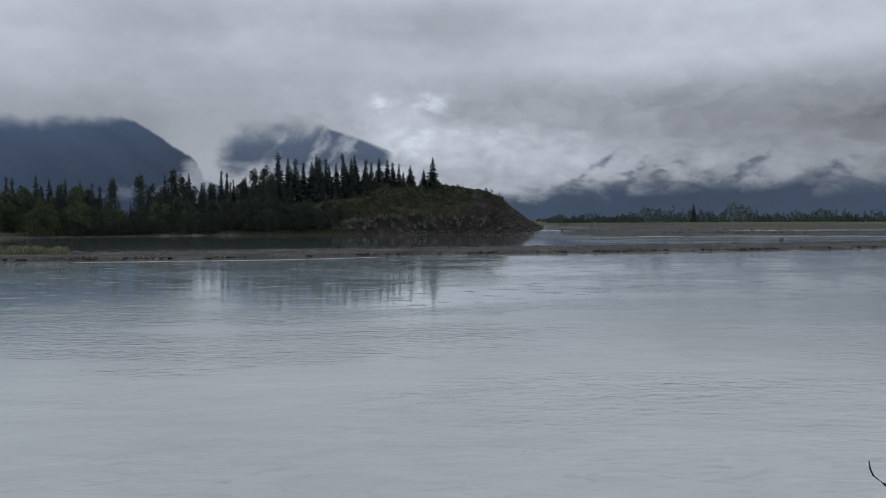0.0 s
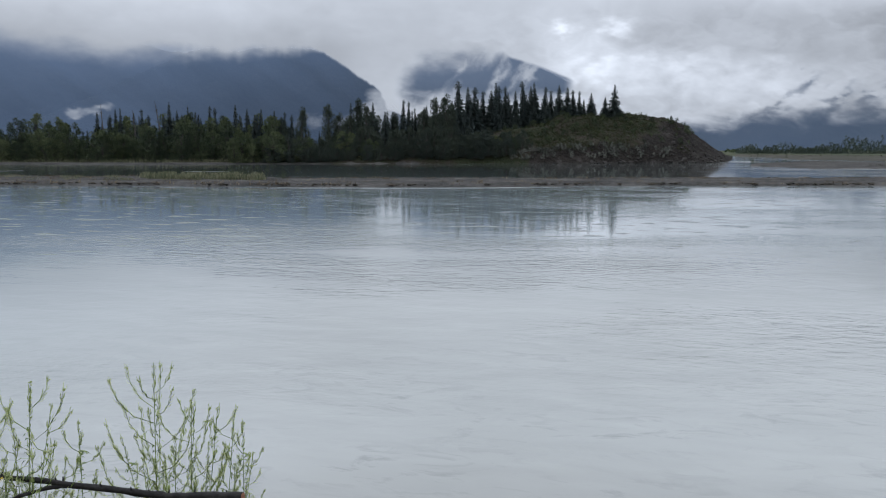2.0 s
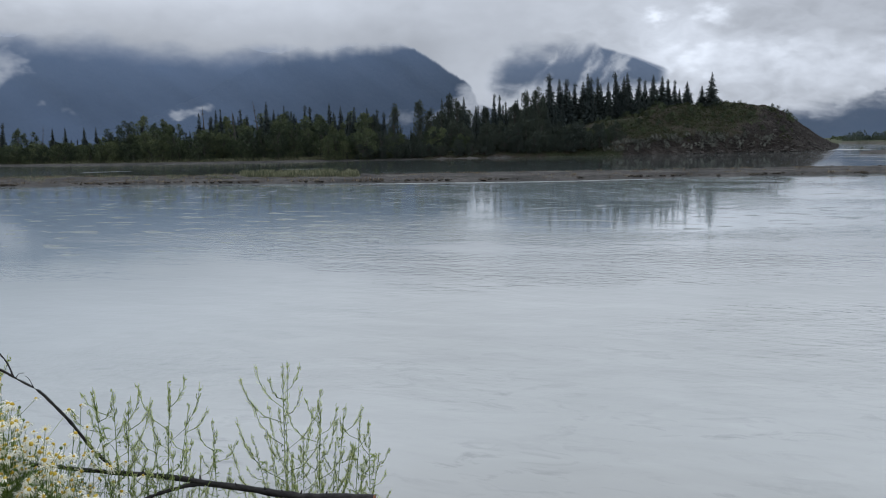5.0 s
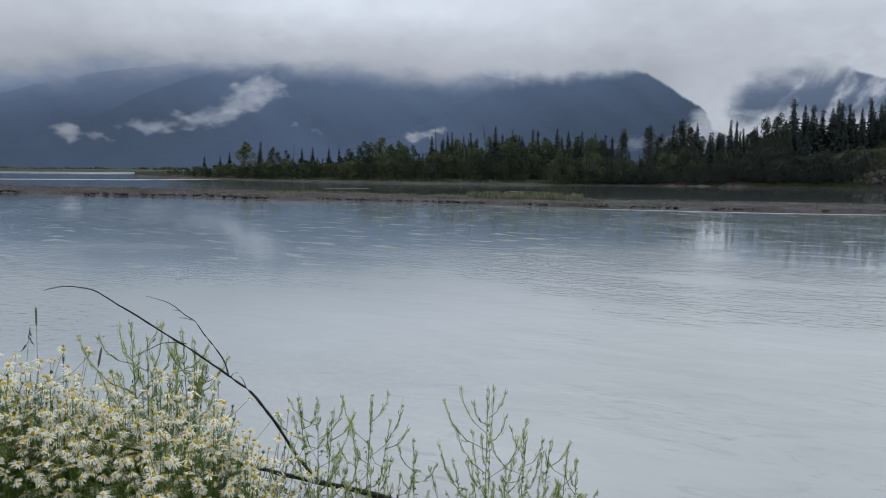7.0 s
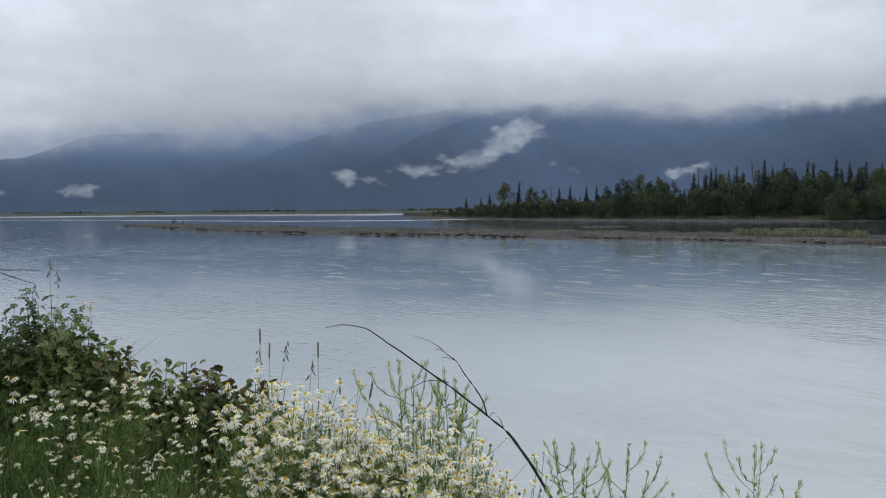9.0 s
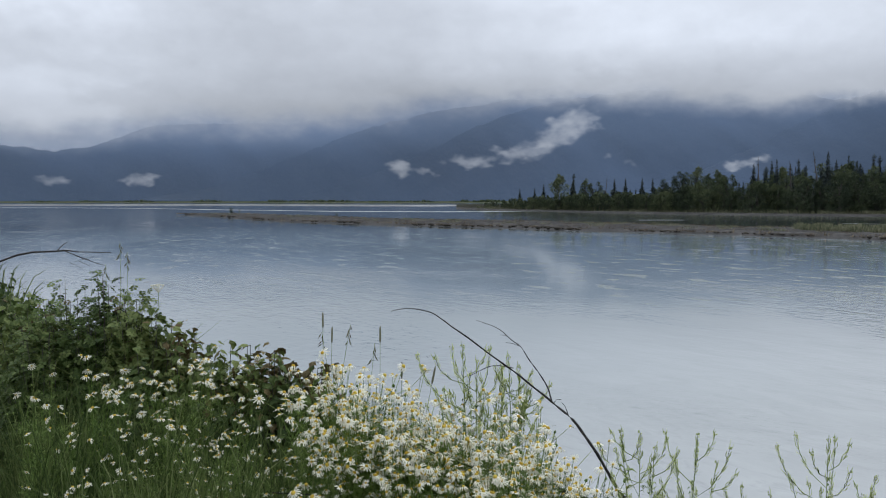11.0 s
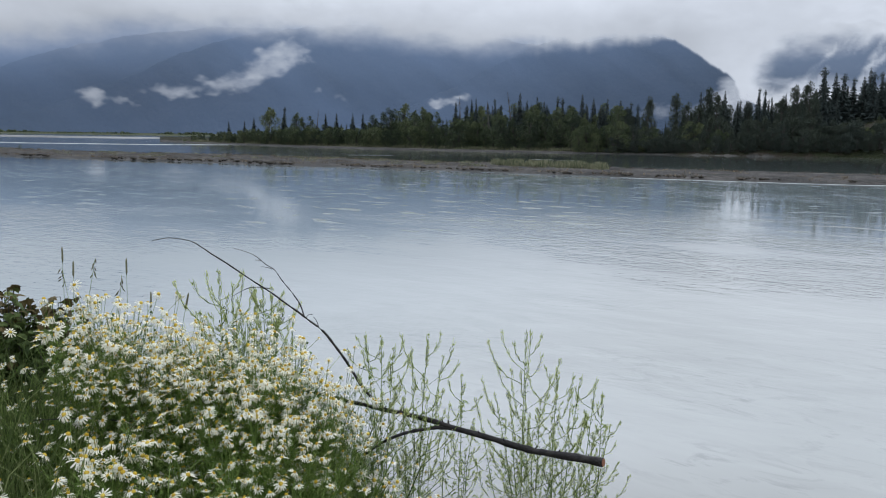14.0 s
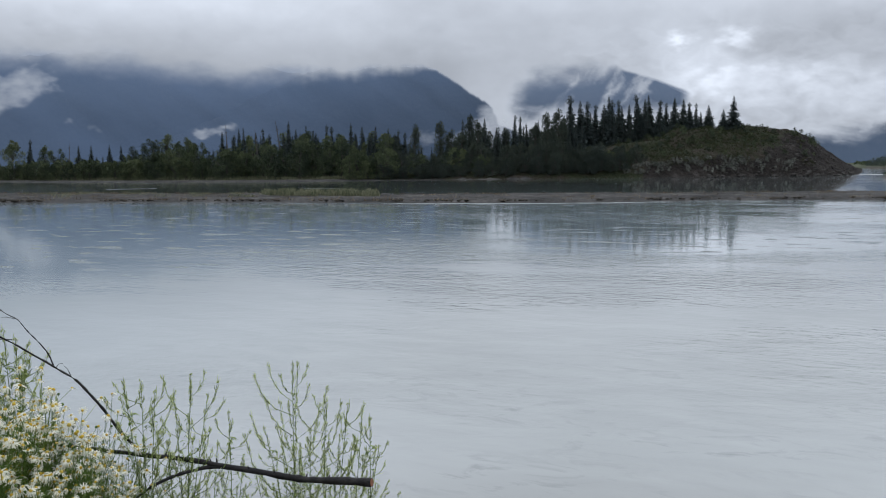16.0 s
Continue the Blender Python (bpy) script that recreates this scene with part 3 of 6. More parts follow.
torn = 0.0
for b, e, long_, thin_ in TEARS:             # slanting gaps through which the dark slope shows
    p_, q_ = (AZ - b) * -0.83 + (EL - e) * 0.56, (AZ - b) * 0.56 + (EL - e) * 0.83
    torn = torn + np.exp(-((p_ + 1.6 * wu) / long_) ** 2 - ((q_ + 1.5 * ru) / thin_) ** 2)
cover = cover * (1 - 0.62 * np.clip(torn, 0, 1) * smooth(0.30, 0.62, fbm(AZ * 0.9 + EL * 1.4, EL * 2.2 - AZ * 0.9, 102, 5)))
fu = fbm(AZ * 1.1, EL * 2.0, 84, 5) - 0.5
fv = fbm(AZ * 1.1 + 30, EL * 2.0, 85, 5) - 0.5
drift = sum(w_ * np.exp(-((AZ - b + 1.6 * fu) / sb) ** 2 - ((EL - e + 0.9 * fv) / s_e) ** 2) for b, e, sb, s_e, w_ in WISPS)
cover = np.maximum(cover, 0.80 * (1 - np.exp(-1.7 * np.clip(drift * (0.35 + 1.3 * fbm(AZ * 1.6 + EL, EL * 2.6, 89, 5)) - 0.24, 0, 9))))
stripes = fbm(AZ * 0.035 + 0.4 * wu, EL * 0.30, 86, 4, 0.42) - 0.5
blotch = fbm(AZ * 0.10 + 0.8 * wu, EL * 0.24 + 0.5 * wv, 87, 4, 0.45) - 0.5
lum = (0.48 + 0.85 * np.sin(np.radians(EL))) * (1 + 0.42 * stripes + 0.34 * blotch)
billow = 1 - np.abs(2 * fbm(AZ * 0.32 + 1.5 * wu, EL * 0.62 + 1.5 * wv, 96, 5) - 1)
lum = lum * (1 + 0.32 * (billow - 0.75) * smooth(16, 3, AZ) * smooth(11, 7, EL))
lid = along(AZ, [-40, -18, -7, 0, 4, 8], [4.9, 5.1, 6.2, 6.9, 7.6, 8.5])
over = smooth(-0.35, 0.35, EL - lid + 1.2 * wv)      # a smooth grey layer lies over the rolls of cloud
lum = lum * (1 - 0.25 * over * smooth(11.5, 7.0, EL) * smooth(5, -2, AZ)) * (1 + 0.12 * smooth(6.5, 4.0, EL) * smooth(6, 1, AZ) + 0.10 * smooth(6.5, 4.0, EL) * smooth(1, 6, AZ)) * (1 - (1 - over) * (0.12 * smooth(0, -6, AZ) + 0.14 * smooth(-8, -17, AZ))) * (1 + 0.15 * smooth(8, 13, EL) * smooth(0, -10, AZ))
lum = lum * (1 + (0.34 * slant + 0.07 * ru) * (1 - over) * smooth(4, -2, AZ))
for b, e, sb, s_e, w_ in BRIGHT:
    lum = lum + w_ * np.exp(-((AZ - b + 1.8 * fu) / sb) ** 2 - ((EL - e + 1.3 * fv) / s_e) ** 2) * (0.5 + fbm(AZ * 0.9, EL * 1.5, 95, 3))
lum = lum * (1 - 0.24 * (1 - smooth(-0.5, 4.5, EL - base)) * smooth(16, 20, AZ))
lum = lum * (1 - 0.10 * smooth(5, -2, AZ) * smooth(12, 8, EL)) * (1 - 0.10 * smooth(4, 7, AZ) * smooth(21, 17, AZ) * smooth(11, 8, EL))
lum = lum * (1 + 0.16 * smooth(50, 42, AZ) * smooth(18, 26, AZ) - 0.15 * smooth(50, 58, AZ) * smooth(76, 66, AZ))
# painted haze: glow lightens it by bearing, slanting streaks suggest the ridges
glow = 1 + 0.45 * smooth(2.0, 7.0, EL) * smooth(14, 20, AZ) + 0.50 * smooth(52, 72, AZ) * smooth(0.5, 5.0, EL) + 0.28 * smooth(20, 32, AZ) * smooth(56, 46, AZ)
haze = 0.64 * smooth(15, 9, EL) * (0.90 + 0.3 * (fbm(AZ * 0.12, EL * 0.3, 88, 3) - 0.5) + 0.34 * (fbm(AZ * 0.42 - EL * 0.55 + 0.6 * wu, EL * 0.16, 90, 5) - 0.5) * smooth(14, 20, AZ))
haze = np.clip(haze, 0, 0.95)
fade = smooth(30, 20, EL)
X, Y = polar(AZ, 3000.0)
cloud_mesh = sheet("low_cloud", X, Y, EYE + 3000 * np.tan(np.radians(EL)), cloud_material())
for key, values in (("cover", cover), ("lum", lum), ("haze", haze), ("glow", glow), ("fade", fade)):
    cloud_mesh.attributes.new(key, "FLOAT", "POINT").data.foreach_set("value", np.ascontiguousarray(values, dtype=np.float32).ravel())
# glowing sheets that stand in for thin haze between one mountain and the next
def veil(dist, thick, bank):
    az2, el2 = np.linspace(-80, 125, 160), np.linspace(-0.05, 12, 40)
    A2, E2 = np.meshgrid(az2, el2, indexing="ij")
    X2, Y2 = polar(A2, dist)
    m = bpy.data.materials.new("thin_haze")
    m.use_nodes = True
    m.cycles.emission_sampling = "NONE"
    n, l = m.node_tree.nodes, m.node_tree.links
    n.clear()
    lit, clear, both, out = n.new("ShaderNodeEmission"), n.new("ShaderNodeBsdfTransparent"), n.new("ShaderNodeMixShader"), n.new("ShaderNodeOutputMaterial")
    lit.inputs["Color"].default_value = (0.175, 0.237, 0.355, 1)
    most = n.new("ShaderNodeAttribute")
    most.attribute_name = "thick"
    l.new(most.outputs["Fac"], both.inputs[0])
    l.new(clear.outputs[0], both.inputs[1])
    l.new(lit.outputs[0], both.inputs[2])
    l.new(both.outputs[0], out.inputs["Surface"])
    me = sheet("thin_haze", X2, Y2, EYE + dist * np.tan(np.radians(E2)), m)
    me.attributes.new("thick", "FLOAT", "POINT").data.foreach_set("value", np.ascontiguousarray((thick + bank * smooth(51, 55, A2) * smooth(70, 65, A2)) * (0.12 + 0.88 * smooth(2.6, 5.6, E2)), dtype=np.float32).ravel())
    tagged(new("backdrop", me), "glowing sheet standing in for thin blue haze between the mountain ranges", "haze", kind="structure")


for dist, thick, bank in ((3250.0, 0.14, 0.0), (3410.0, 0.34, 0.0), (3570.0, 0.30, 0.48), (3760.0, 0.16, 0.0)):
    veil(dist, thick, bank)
tagged(new("backdrop", cloud_mesh), "glowing sheet painted with low grey cloud and blue haze before the mountains", "cloud", kind="structure")

# ---- trees ----
def tube(points, radii, sides=6):
    """Vertices and faces of a tapered tube along points."""
    verts, faces = [], []
    pts = [Vector(p) for p in points]
    for i, p in enumerate(pts):
        d = (pts[min(i + 1, len(pts) - 1)] - pts[max(i - 1, 0)]).normalized()
        u = d.orthogonal().normalized()
        w = d.cross(u)
        for k in range(sides):
            q = 2 * PI * k / sides
            verts.append(p + (u * math.cos(q) + w * math.sin(q)) * radii[i])
    for i in range(len(pts) - 1):
        for k in range(sides):
            faces.append((i * sides + k, i * sides + (k + 1) % sides, (i + 1) * sides + (k + 1) % sides, (i + 1) * sides + k))
    faces.append(tuple(range(sides))[::-1])
    faces.append(tuple((len(pts) - 1) * sides + k for k in range(sides)))
    return verts, faces


def merge(parts_):
    verts, faces = [], []
    for v, f in parts_:
        o = len(verts)
        verts += list(v)
        faces += [tuple(i + o for i in q) for q in f]
    return verts, faces


def clump(c, size, out, rg):
    """A small tuft: two crossed, ragged leaf-like blades."""
    c = Vector(c)
    o = Vector(out).normalized()
    s = o.cross(Vector((0, 0, 1)))
    s = s.normalized() if s.length > 0.01 else Vector((1, 0, 0))
    verts, faces = [], []
    for k in range(2):
        s2 = (Matrix.Rotation(rg.uniform(0, PI), 3, o) @ s)
        b = len(verts)
        verts += [c - o * size * 0.5, c + s2 * size * rg.uniform(0.3, 0.5), c + o * size * rg.uniform(0.6, 0.9), c - s2 * size * rg.uniform(0.3, 0.5)]
        faces.append((b, b + 1, b + 2, b + 3))
    return verts, faces


def spruce(seed, slim, club=0.0, thin=0.0):
    """A spruce one metre tall, to be scaled: trunk and ragged crown of drooping boughs."""
    rg = random.Random(seed)
    top = new("spruce")
    lean = rg.uniform(-0.02, 0.02)
    line = [(lean * h * h, 0, h) for h in (0, 0.3, 0.6, 0.85, 1.0)]
    child("trunk", mesh_from("spruce_trunk", *tube(line, [0.014, 0.011, 0.008, 0.004, 0.001]), bark), top)
    bits = []
    h = 0.06 + 0.1 * thin
    while h < 0.99:
        rad = slim * ((1 - h) ** 0.85) * (0.6 + 0.7 * rg.random()) + 0.005
        for k in range(5):                        # needles close about the trunk
            q = rg.uniform(0, 6.28)
            bits.append(clump((lean * h * h + 0.25 * rad * math.cos(q), 0.25 * rad * math.sin(q), h), rg.uniform(0.03, 0.05) * (1.05 - 0.88 * h), (math.cos(q), math.sin(q), rg.uniform(-0.3, 0.8)), rg))
        if club and h > 0.84:
            rad = slim * club * (0.12 + 0.35 * math.sin((h - 0.84) / 0.16 * PI)) * rg.uniform(0.7, 1.2)
        elif club and h > 0.7:
            rad *= 0.8
        count = rg.randint(6, 9)
        turn = rg.uniform(0, 6.28)
        for k in range(count):
            if rg.random() < 0.12 + thin:
                continue
            q = turn + 6.28 * k / count + rg.uniform(-0.3, 0.3)
            reach = rad * rg.uniform(0.6, 1.15)
            steps = 1 + int(reach / 0.035)
            for j in range(steps):
                f = (j + 0.7) / steps
                d = reach * f
                c = (lean * h * h + math.cos(q) * d, math.sin(q) * d, h - d * rg.uniform(0.25, 0.5))
                bits.append(clump(c, rg.uniform(0.034, 0.062) * (1.2 - 0.92 * h), (math.cos(q), math.sin(q), rg.uniform(-0.9, -0.1)), rg))
        h += rg.uniform(0.011, 0.022)
    child("crown", mesh_from("spruce_crown", *merge(bits), spruce_green), top)
    return top


def broadleaf(seed, wide, clear=0.12, density=1.0, mat=None, name="willow_tree", lobes=11, leaf=1.0):
    """A broad-leaved tree one metre tall: trunk, limbs and lobes of leaf tufts with gaps between."""
    rg = random.Random(seed)
    top = new(name)
    limbs = [tube([(0, 0, 0), (rg.uniform(-.02, .02), rg.uniform(-.02, .02), 0.3), (rg.uniform(-.03, .03), 0, 0.62)], [0.02, 0.014, 0.006], 6)]
    bits = []
    for i in range(lobes):
        q, h = rg.uniform(0, 6.28), clear + (0.93 - clear) * (i + 0.6) / lobes
        d = wide * math.sqrt(rg.uniform(0.05, 1.0)) * math.sqrt(max(0.06, 1 - ((h - 0.42) / 0.58) ** 2))
        c = Vector((math.cos(q) * d, math.sin(q) * d, h))
        limbs.append(tube([(0, 0, max(0.04, h * 0.45)), c * 0.55 + Vector((0, 0, h * 0.28)), c], [0.008, 0.005, 0.002], 5))
        size = leaf * rg.uniform(0.10, 0.165) * (1 if h < 0.75 else 0.72)
        for k in range(int(105 * density)):
            v = Vector((rg.gauss(0, 0.8), rg.gauss(0, 0.8), rg.gauss(0, 1.25)))
            v = v.normalized() * size * rg.random() ** 0.4
            bits.append(clump(c + v, leaf * rg.uniform(0.016, 0.032), (v.x, v.y, v.z + rg.uniform(-0.05, 0.08)), rg))
    child("trunk", mesh_from("limbs", *merge(limbs), bark), top)
    child("crown", mesh_from("leaf_crown", *merge(bits), mat or leaf_green), top)
    return top


def snag(seed):
    rg = random.Random(seed)
    top = new("dead_tree")
    bits = [tube([(0, 0, 0), (0.01, 0, 0.5), (0.05, 0, 1.0)], [0.02, 0.012, 0.003])]
    for i in range(16):
        h, q = rg.uniform(0.35, 0.97), rg.uniform(0, 6.28)
        d = rg.uniform(0.02, 0.06)
        bits.append(tube([(0.03 * h, 0, h), (0.03 * h + math.cos(q) * d, math.sin(q) * d, h - 0.02)], [0.004, 0.001], 4))
    child("trunk", mesh_from("dead_trunk", *merge(bits), bark), top)
    return top


LABELS = {"spruce": ("dark green slender spruce with ragged drooping boughs", "spruce tree", "spruces of the island"),
          "willow_tree": ("dull green bushy willow tree on the river island", "tree", "broad-leaved trees of the island"),
          "poplar_tree": ("dark green slender poplar crowding the island shore", "tree", "poplars of the island"),
          "shrub": ("low grey-green willow shrub on the slope", "shrub", "shrubs on the hill"),
          "dead_tree": ("bare grey dead spruce trunk", "dead tree", "dead trees of the island")}
grey_leaf = material("grey_willow_leaves", [(0.09, 0.10, 0.085), (0.19, 0.20, 0.17), (0.33, 0.33, 0.29)], 0.6, 0.85, 0, by_island=0.5, by_object=0.4, spec=0.1)
SPRUCES = [spruce(101, 0.17), spruce(102, 0.145), spruce(103, 0.155, 0.8), spruce(104, 0.13, 0.7, 0.08), spruce(105, 0.21), spruce(106, 0.12, 0.0, 0.15)]
BROAD = [broadleaf(201, 0.26, 0.06, 1.2, None, 'willow_tree', 20), broadleaf(202, 0.22, 0.08, 1.2, None, 'willow_tree', 19), broadleaf(203, 0.34, 0.04, 1.2, None, 'willow_tree', 22), broadleaf(204, 0.18, 0.06, 1.1, None, 'willow_tree', 18), broadleaf(205, 0.42, 0.03, 1.2, None, 'willow_tree', 22)]
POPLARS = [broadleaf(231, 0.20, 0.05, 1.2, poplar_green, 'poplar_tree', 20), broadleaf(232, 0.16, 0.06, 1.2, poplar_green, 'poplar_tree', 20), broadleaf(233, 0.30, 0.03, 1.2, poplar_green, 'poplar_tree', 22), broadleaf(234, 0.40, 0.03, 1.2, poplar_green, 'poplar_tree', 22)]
LONE = broadleaf(207, 0.34, 0.5, 1.3, leaf=1.3)
SHRUBS = [broadleaf(211, 0.55, 0.02, 0.9, grey_leaf, "shrub", 9, 2.0), broadleaf(212, 0.6, 0.02, 0.9, leaf_green, "shrub", 9, 2.0)]
SNAGS = [snag(221)]
MODELS = SPRUCES + BROAD + POPLARS + [LONE] + SHRUBS + SNAGS
for o in MODELS:
    tagged(o, *LABELS[o.name.split(".")[0]])
used = set()


def plant(model, x, y, z, height, wide=1.0, lean=0.0):
    m = Matrix.Translation((x, y, z)) @ Matrix.Rotation(radians(lean), 4, "Y") @ Matrix.Rotation(rng.uniform(0, 6.28), 4, "Z") @ Matrix.Diagonal((height * wide, height * wide, height, 1))
    if model.name not in used:
        used.add(model.name)
        model.matrix_basis = m
        model["made"] = 1
        return model
    spare = model.scale.copy()
    model.scale = (1, 1, 1)
    ob = copy_thing(model, m)
    model.scale = spare
    return ob


def on_island(model, az_, el_, d, wide=1.0, lean=0.0):
    """A tree whose top stands at that bearing and height above the eye's level, d metres off."""
    x, y = polar(az_, d)
    z = island_z(x, y) - 0.1
    return plant(model, float(x), float(y), z, max(1.5, EYE + d * math.tan(radians(el_)) - z), wide, lean)


HILL_SPRUCES = [(10.8, 4.65), (10.1, 4.28), (9.8, 4.24), (9.2, 3.98), (8.6, 4.01), (8.3, 4.53), (8.1, 4.31), (7.7, 4.27), (7.5, 3.86), (7.0, 3.97), (6.5, 3.48), (6.3, 4.63), (6.0, 4.29), (5.6, 4.55), (5.1, 4.21), (4.7, 4.02), (4.1, 4.31), (3.6, 4.23), (3.2, 4.01), (2.8, 3.93), (2.5, 3.37), (2.0, 3.81), (1.1, 3.50), (0.5, 4.34)]
SPIRES = [(34.1, 2.42), (33.0, 2.57), (32.7, 2.68), (31.9, 2.35), (31.4, 2.63), (31.0, 2.25), (29.8, 3.09), (29.3, 2.56), (28.6, 2.85), (28.2, 2.47), (27.3, 2.87), (26.9, 2.77), (25.6, 2.97), (24.9, 2.72), (24.0, 2.73), (23.1, 2.63), (22.5, 2.52), (22.0, 2.34), (18.1, 3.18), (16.6, 3.23), (15.8, 2.44), (15.3, 2.59), (14.6, 3.42), (14.2, 3.31), (13.0, 3.05)]
LEFT_SPRUCES = [(49.1, 0.86), (48.1, 0.89), (47.5, 1.15), (45.6, 1.86), (42.8, 1.48), (42.1, 1.55), (41.0, 1.53), (40.3, 1.53)]
DEAD = [(33.6, 2.84), (30.2, 3.11), (31.8, 2.52), (43.4, 1.68)]
LEAFY = [(46.5, 1.72), (44.7, 1.47), (44.1, 1.27), (39.6, 1.40), (38.5, 1.91), (37.6, 2.20), (36.3, 1.99), (35.6, 1.68), (21.4, 2.82), (19.6, 3.02), (18.8, 2.47), (17.7, 3.41), (17.1, 3.11), (12.4, 3.50), (11.6, 3.72), (11.3, 3.05), (13.2, 2.86)]

for i, (b, e) in enumerate(HILL_SPRUCES):
    lean = -5 if i in (11, 13) else rng.uniform(-1.5, 1.5)
    model = SPRUCES[4] if i in (21, 22, 23) else SPRUCES[2] if i in (0, 11) else SPRUCES[i % 4]
    on_island(model, b, e, 256 + rng.uniform(-6, 5), 1.25 if i in (0, 23) else rng.uniform(1.15, 1.5), lean)
for i in range(34):           # lower spruces that fill the gaps of the row
    b = 2.5 + 10.5 * (i + rng.random()) / 34
    on_island(SPRUCES[i % 6], b, along(b, [2.5, 6, 10, 13], [2.9, 3.1, 3.3, 2.7]) + rng.uniform(-0.35, 0.35), 258 + rng.uniform(-10, 8) if b < 10.5 else along(b, *SHORE) + rng.uniform(28, 50), rng.uniform(1.1, 1.5))
for i, (b, e) in enumerate(SPIRES):
    on_island(SPRUCES[(i * 5 + 1) % 6], b, e, along(b, *SHORE) + rng.uniform(28, 45), rng.uniform(0.8, 1.1))
for i, (b, e) in enumerate(LEFT_SPRUCES):
    on_island(SPRUCES[2] if i == 3 else SPRUCES[i % 2], b, e, along(b, *SHORE) + 22, 1.0, 3 if i == 3 else 0)
for i, (b, e) in enumerate(DEAD):
    on_island(SNAGS[0], b, e, along(b, *SHORE) + 24, 1.0, -8 + 3 * i)
for i, (b, e) in enumerate(LEAFY):
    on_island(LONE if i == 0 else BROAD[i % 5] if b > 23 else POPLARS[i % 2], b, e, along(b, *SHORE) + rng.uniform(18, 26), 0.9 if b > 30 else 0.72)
TOPS = ([6, 9, 11, 14.7, 18, 19.6, 20.4, 21.4, 24, 30, 33.5, 34.8, 36, 37.6, 39.2, 40, 43, 46, 49, 51.5], [2.4, 2.9, 3.1, 2.9, 2.8, 2.2, 1.1, 1.9, 2.4, 2.5, 2.2, 1.3, 1.8, 1.9, 1.5, 1.0, 0.85, 0.7, 0.45, -0.1])
for i in range(170):          # the wood behind
    b = 9.5 + 39 * (i + rng.random()) / 170
    e = along(b, *TOPS) - rng.uniform(0.0, 0.9)
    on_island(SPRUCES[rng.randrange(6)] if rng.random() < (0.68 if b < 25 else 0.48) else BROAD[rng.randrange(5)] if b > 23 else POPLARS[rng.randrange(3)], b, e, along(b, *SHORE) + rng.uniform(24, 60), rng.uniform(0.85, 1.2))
for i in range(140):          # willows in front, along the shore
    b = 6.0 + 45 * (i + rng.random()) / 140
    e = (along(b, *TOPS) + 0.5) * (rng.uniform(0.30, 0.72) if b > 25 else rng.uniform(0.26, 0.60)) - 0.35
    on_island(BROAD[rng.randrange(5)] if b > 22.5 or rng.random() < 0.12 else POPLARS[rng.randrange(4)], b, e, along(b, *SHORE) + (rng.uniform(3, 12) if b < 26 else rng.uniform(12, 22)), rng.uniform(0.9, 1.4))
for i in range(124):           # low willows between the trees, and down to the water under the hill
    b = rng.uniform(36, 51.4) if i < 106 else rng.uniform(7.5, 13.5)
    x, y = polar(b, along(b, *SHORE) + (rng.uniform(11, 20) if i < 106 else rng.uniform(2, 10)))
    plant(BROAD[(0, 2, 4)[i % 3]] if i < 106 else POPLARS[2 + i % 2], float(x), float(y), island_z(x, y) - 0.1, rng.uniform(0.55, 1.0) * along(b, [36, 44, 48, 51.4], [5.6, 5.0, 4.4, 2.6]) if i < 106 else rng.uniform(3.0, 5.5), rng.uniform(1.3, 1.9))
for i in range(80):            # willows that hang over the water's edge
    b = rng.uniform(8.0, 23.5)
    x, y = polar(b, along(b, *SHORE) + rng.uniform(1.5, 7))
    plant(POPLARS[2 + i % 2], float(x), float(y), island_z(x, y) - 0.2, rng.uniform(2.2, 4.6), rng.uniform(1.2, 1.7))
for i in range(250):           # shrubs at the foot of the hill and on its slope
    foot = i < 110
    b = rng.uniform(-3.5, 7.5) if foot else rng.uniform(-4.6, 8.0)
    d = along(b, *SHORE) + (rng.uniform(0.5, 5) if foot else rng.uniform(6, 40))
    x, y = polar(b, d)
    plant(SHRUBS[0 if foot else 1], float(x), float(y), island_z(x, y) - 0.1, rng.uniform(0.6, 1.4) if foot else rng.uniform(0.5, 1.7), rng.uniform(0.9, 1.4))
# the belt of trees beyond the gravel flat
thicket_leaves = material("thicket_leaves", [(0.062, 0.080, 0.066), (0.084, 0.105, 0.082), (0.112, 0.132, 0.096)], 0.06, 0.9, 0, by_island=0.10)
BELT = ([-40, -28, -22, -20.9, -19.3, -17.6, -14.3, -12.5, -11.8, -10, -8, -7], [0.5, 0.55, 0.55, 0.65, 1.15, 0.72, 0.78, 0.7, 0.33, 0.42, 0.33, 0.25])
bits = []
for i in range(620):
    b, d = -7.2 - 33 * (i + rng.random()) / 620, 590 + rng.uniform(-20, 45)
    tall_ = (EYE + d * math.tan(radians(along(b, *BELT))) - 0.8) * rng.uniform(0.35, 1.08) * (0.55 + 0.9 * float(fbm(b * 1.6, 0.0, 105, 4)))
    x, y = polar(b, d)
    wide_ = tall_ * rng.uniform(0.22, 0.5)
    for k in range(52):
        h = rng.random()
        w_ = wide_ * (1 - h) ** 0.6
        bits.append(clump((float(x) + rng.gauss(0, 0.55) * w_, float(y) + rng.gauss(0, 0.55) * w_, 0.8 + tall_ * h * 0.95), rng.uniform(0.35, 0.85), (rng.uniform(-.5, .5), rng.uniform(-.5, .5), 1), rng))
    if i % 90 == 0:
        plant(SPRUCES[rng.randrange(3)], float(x), float(y), 0.7, max(2.0, tall_ * 1.12), rng.uniform(1.0, 1.4))
tagged(new("thicket", mesh_from("thicket", *merge(bits), thicket_leaves)), "uneven grey-green thicket and young trees beyond the gravel flat", "thicket", kind="stuff")
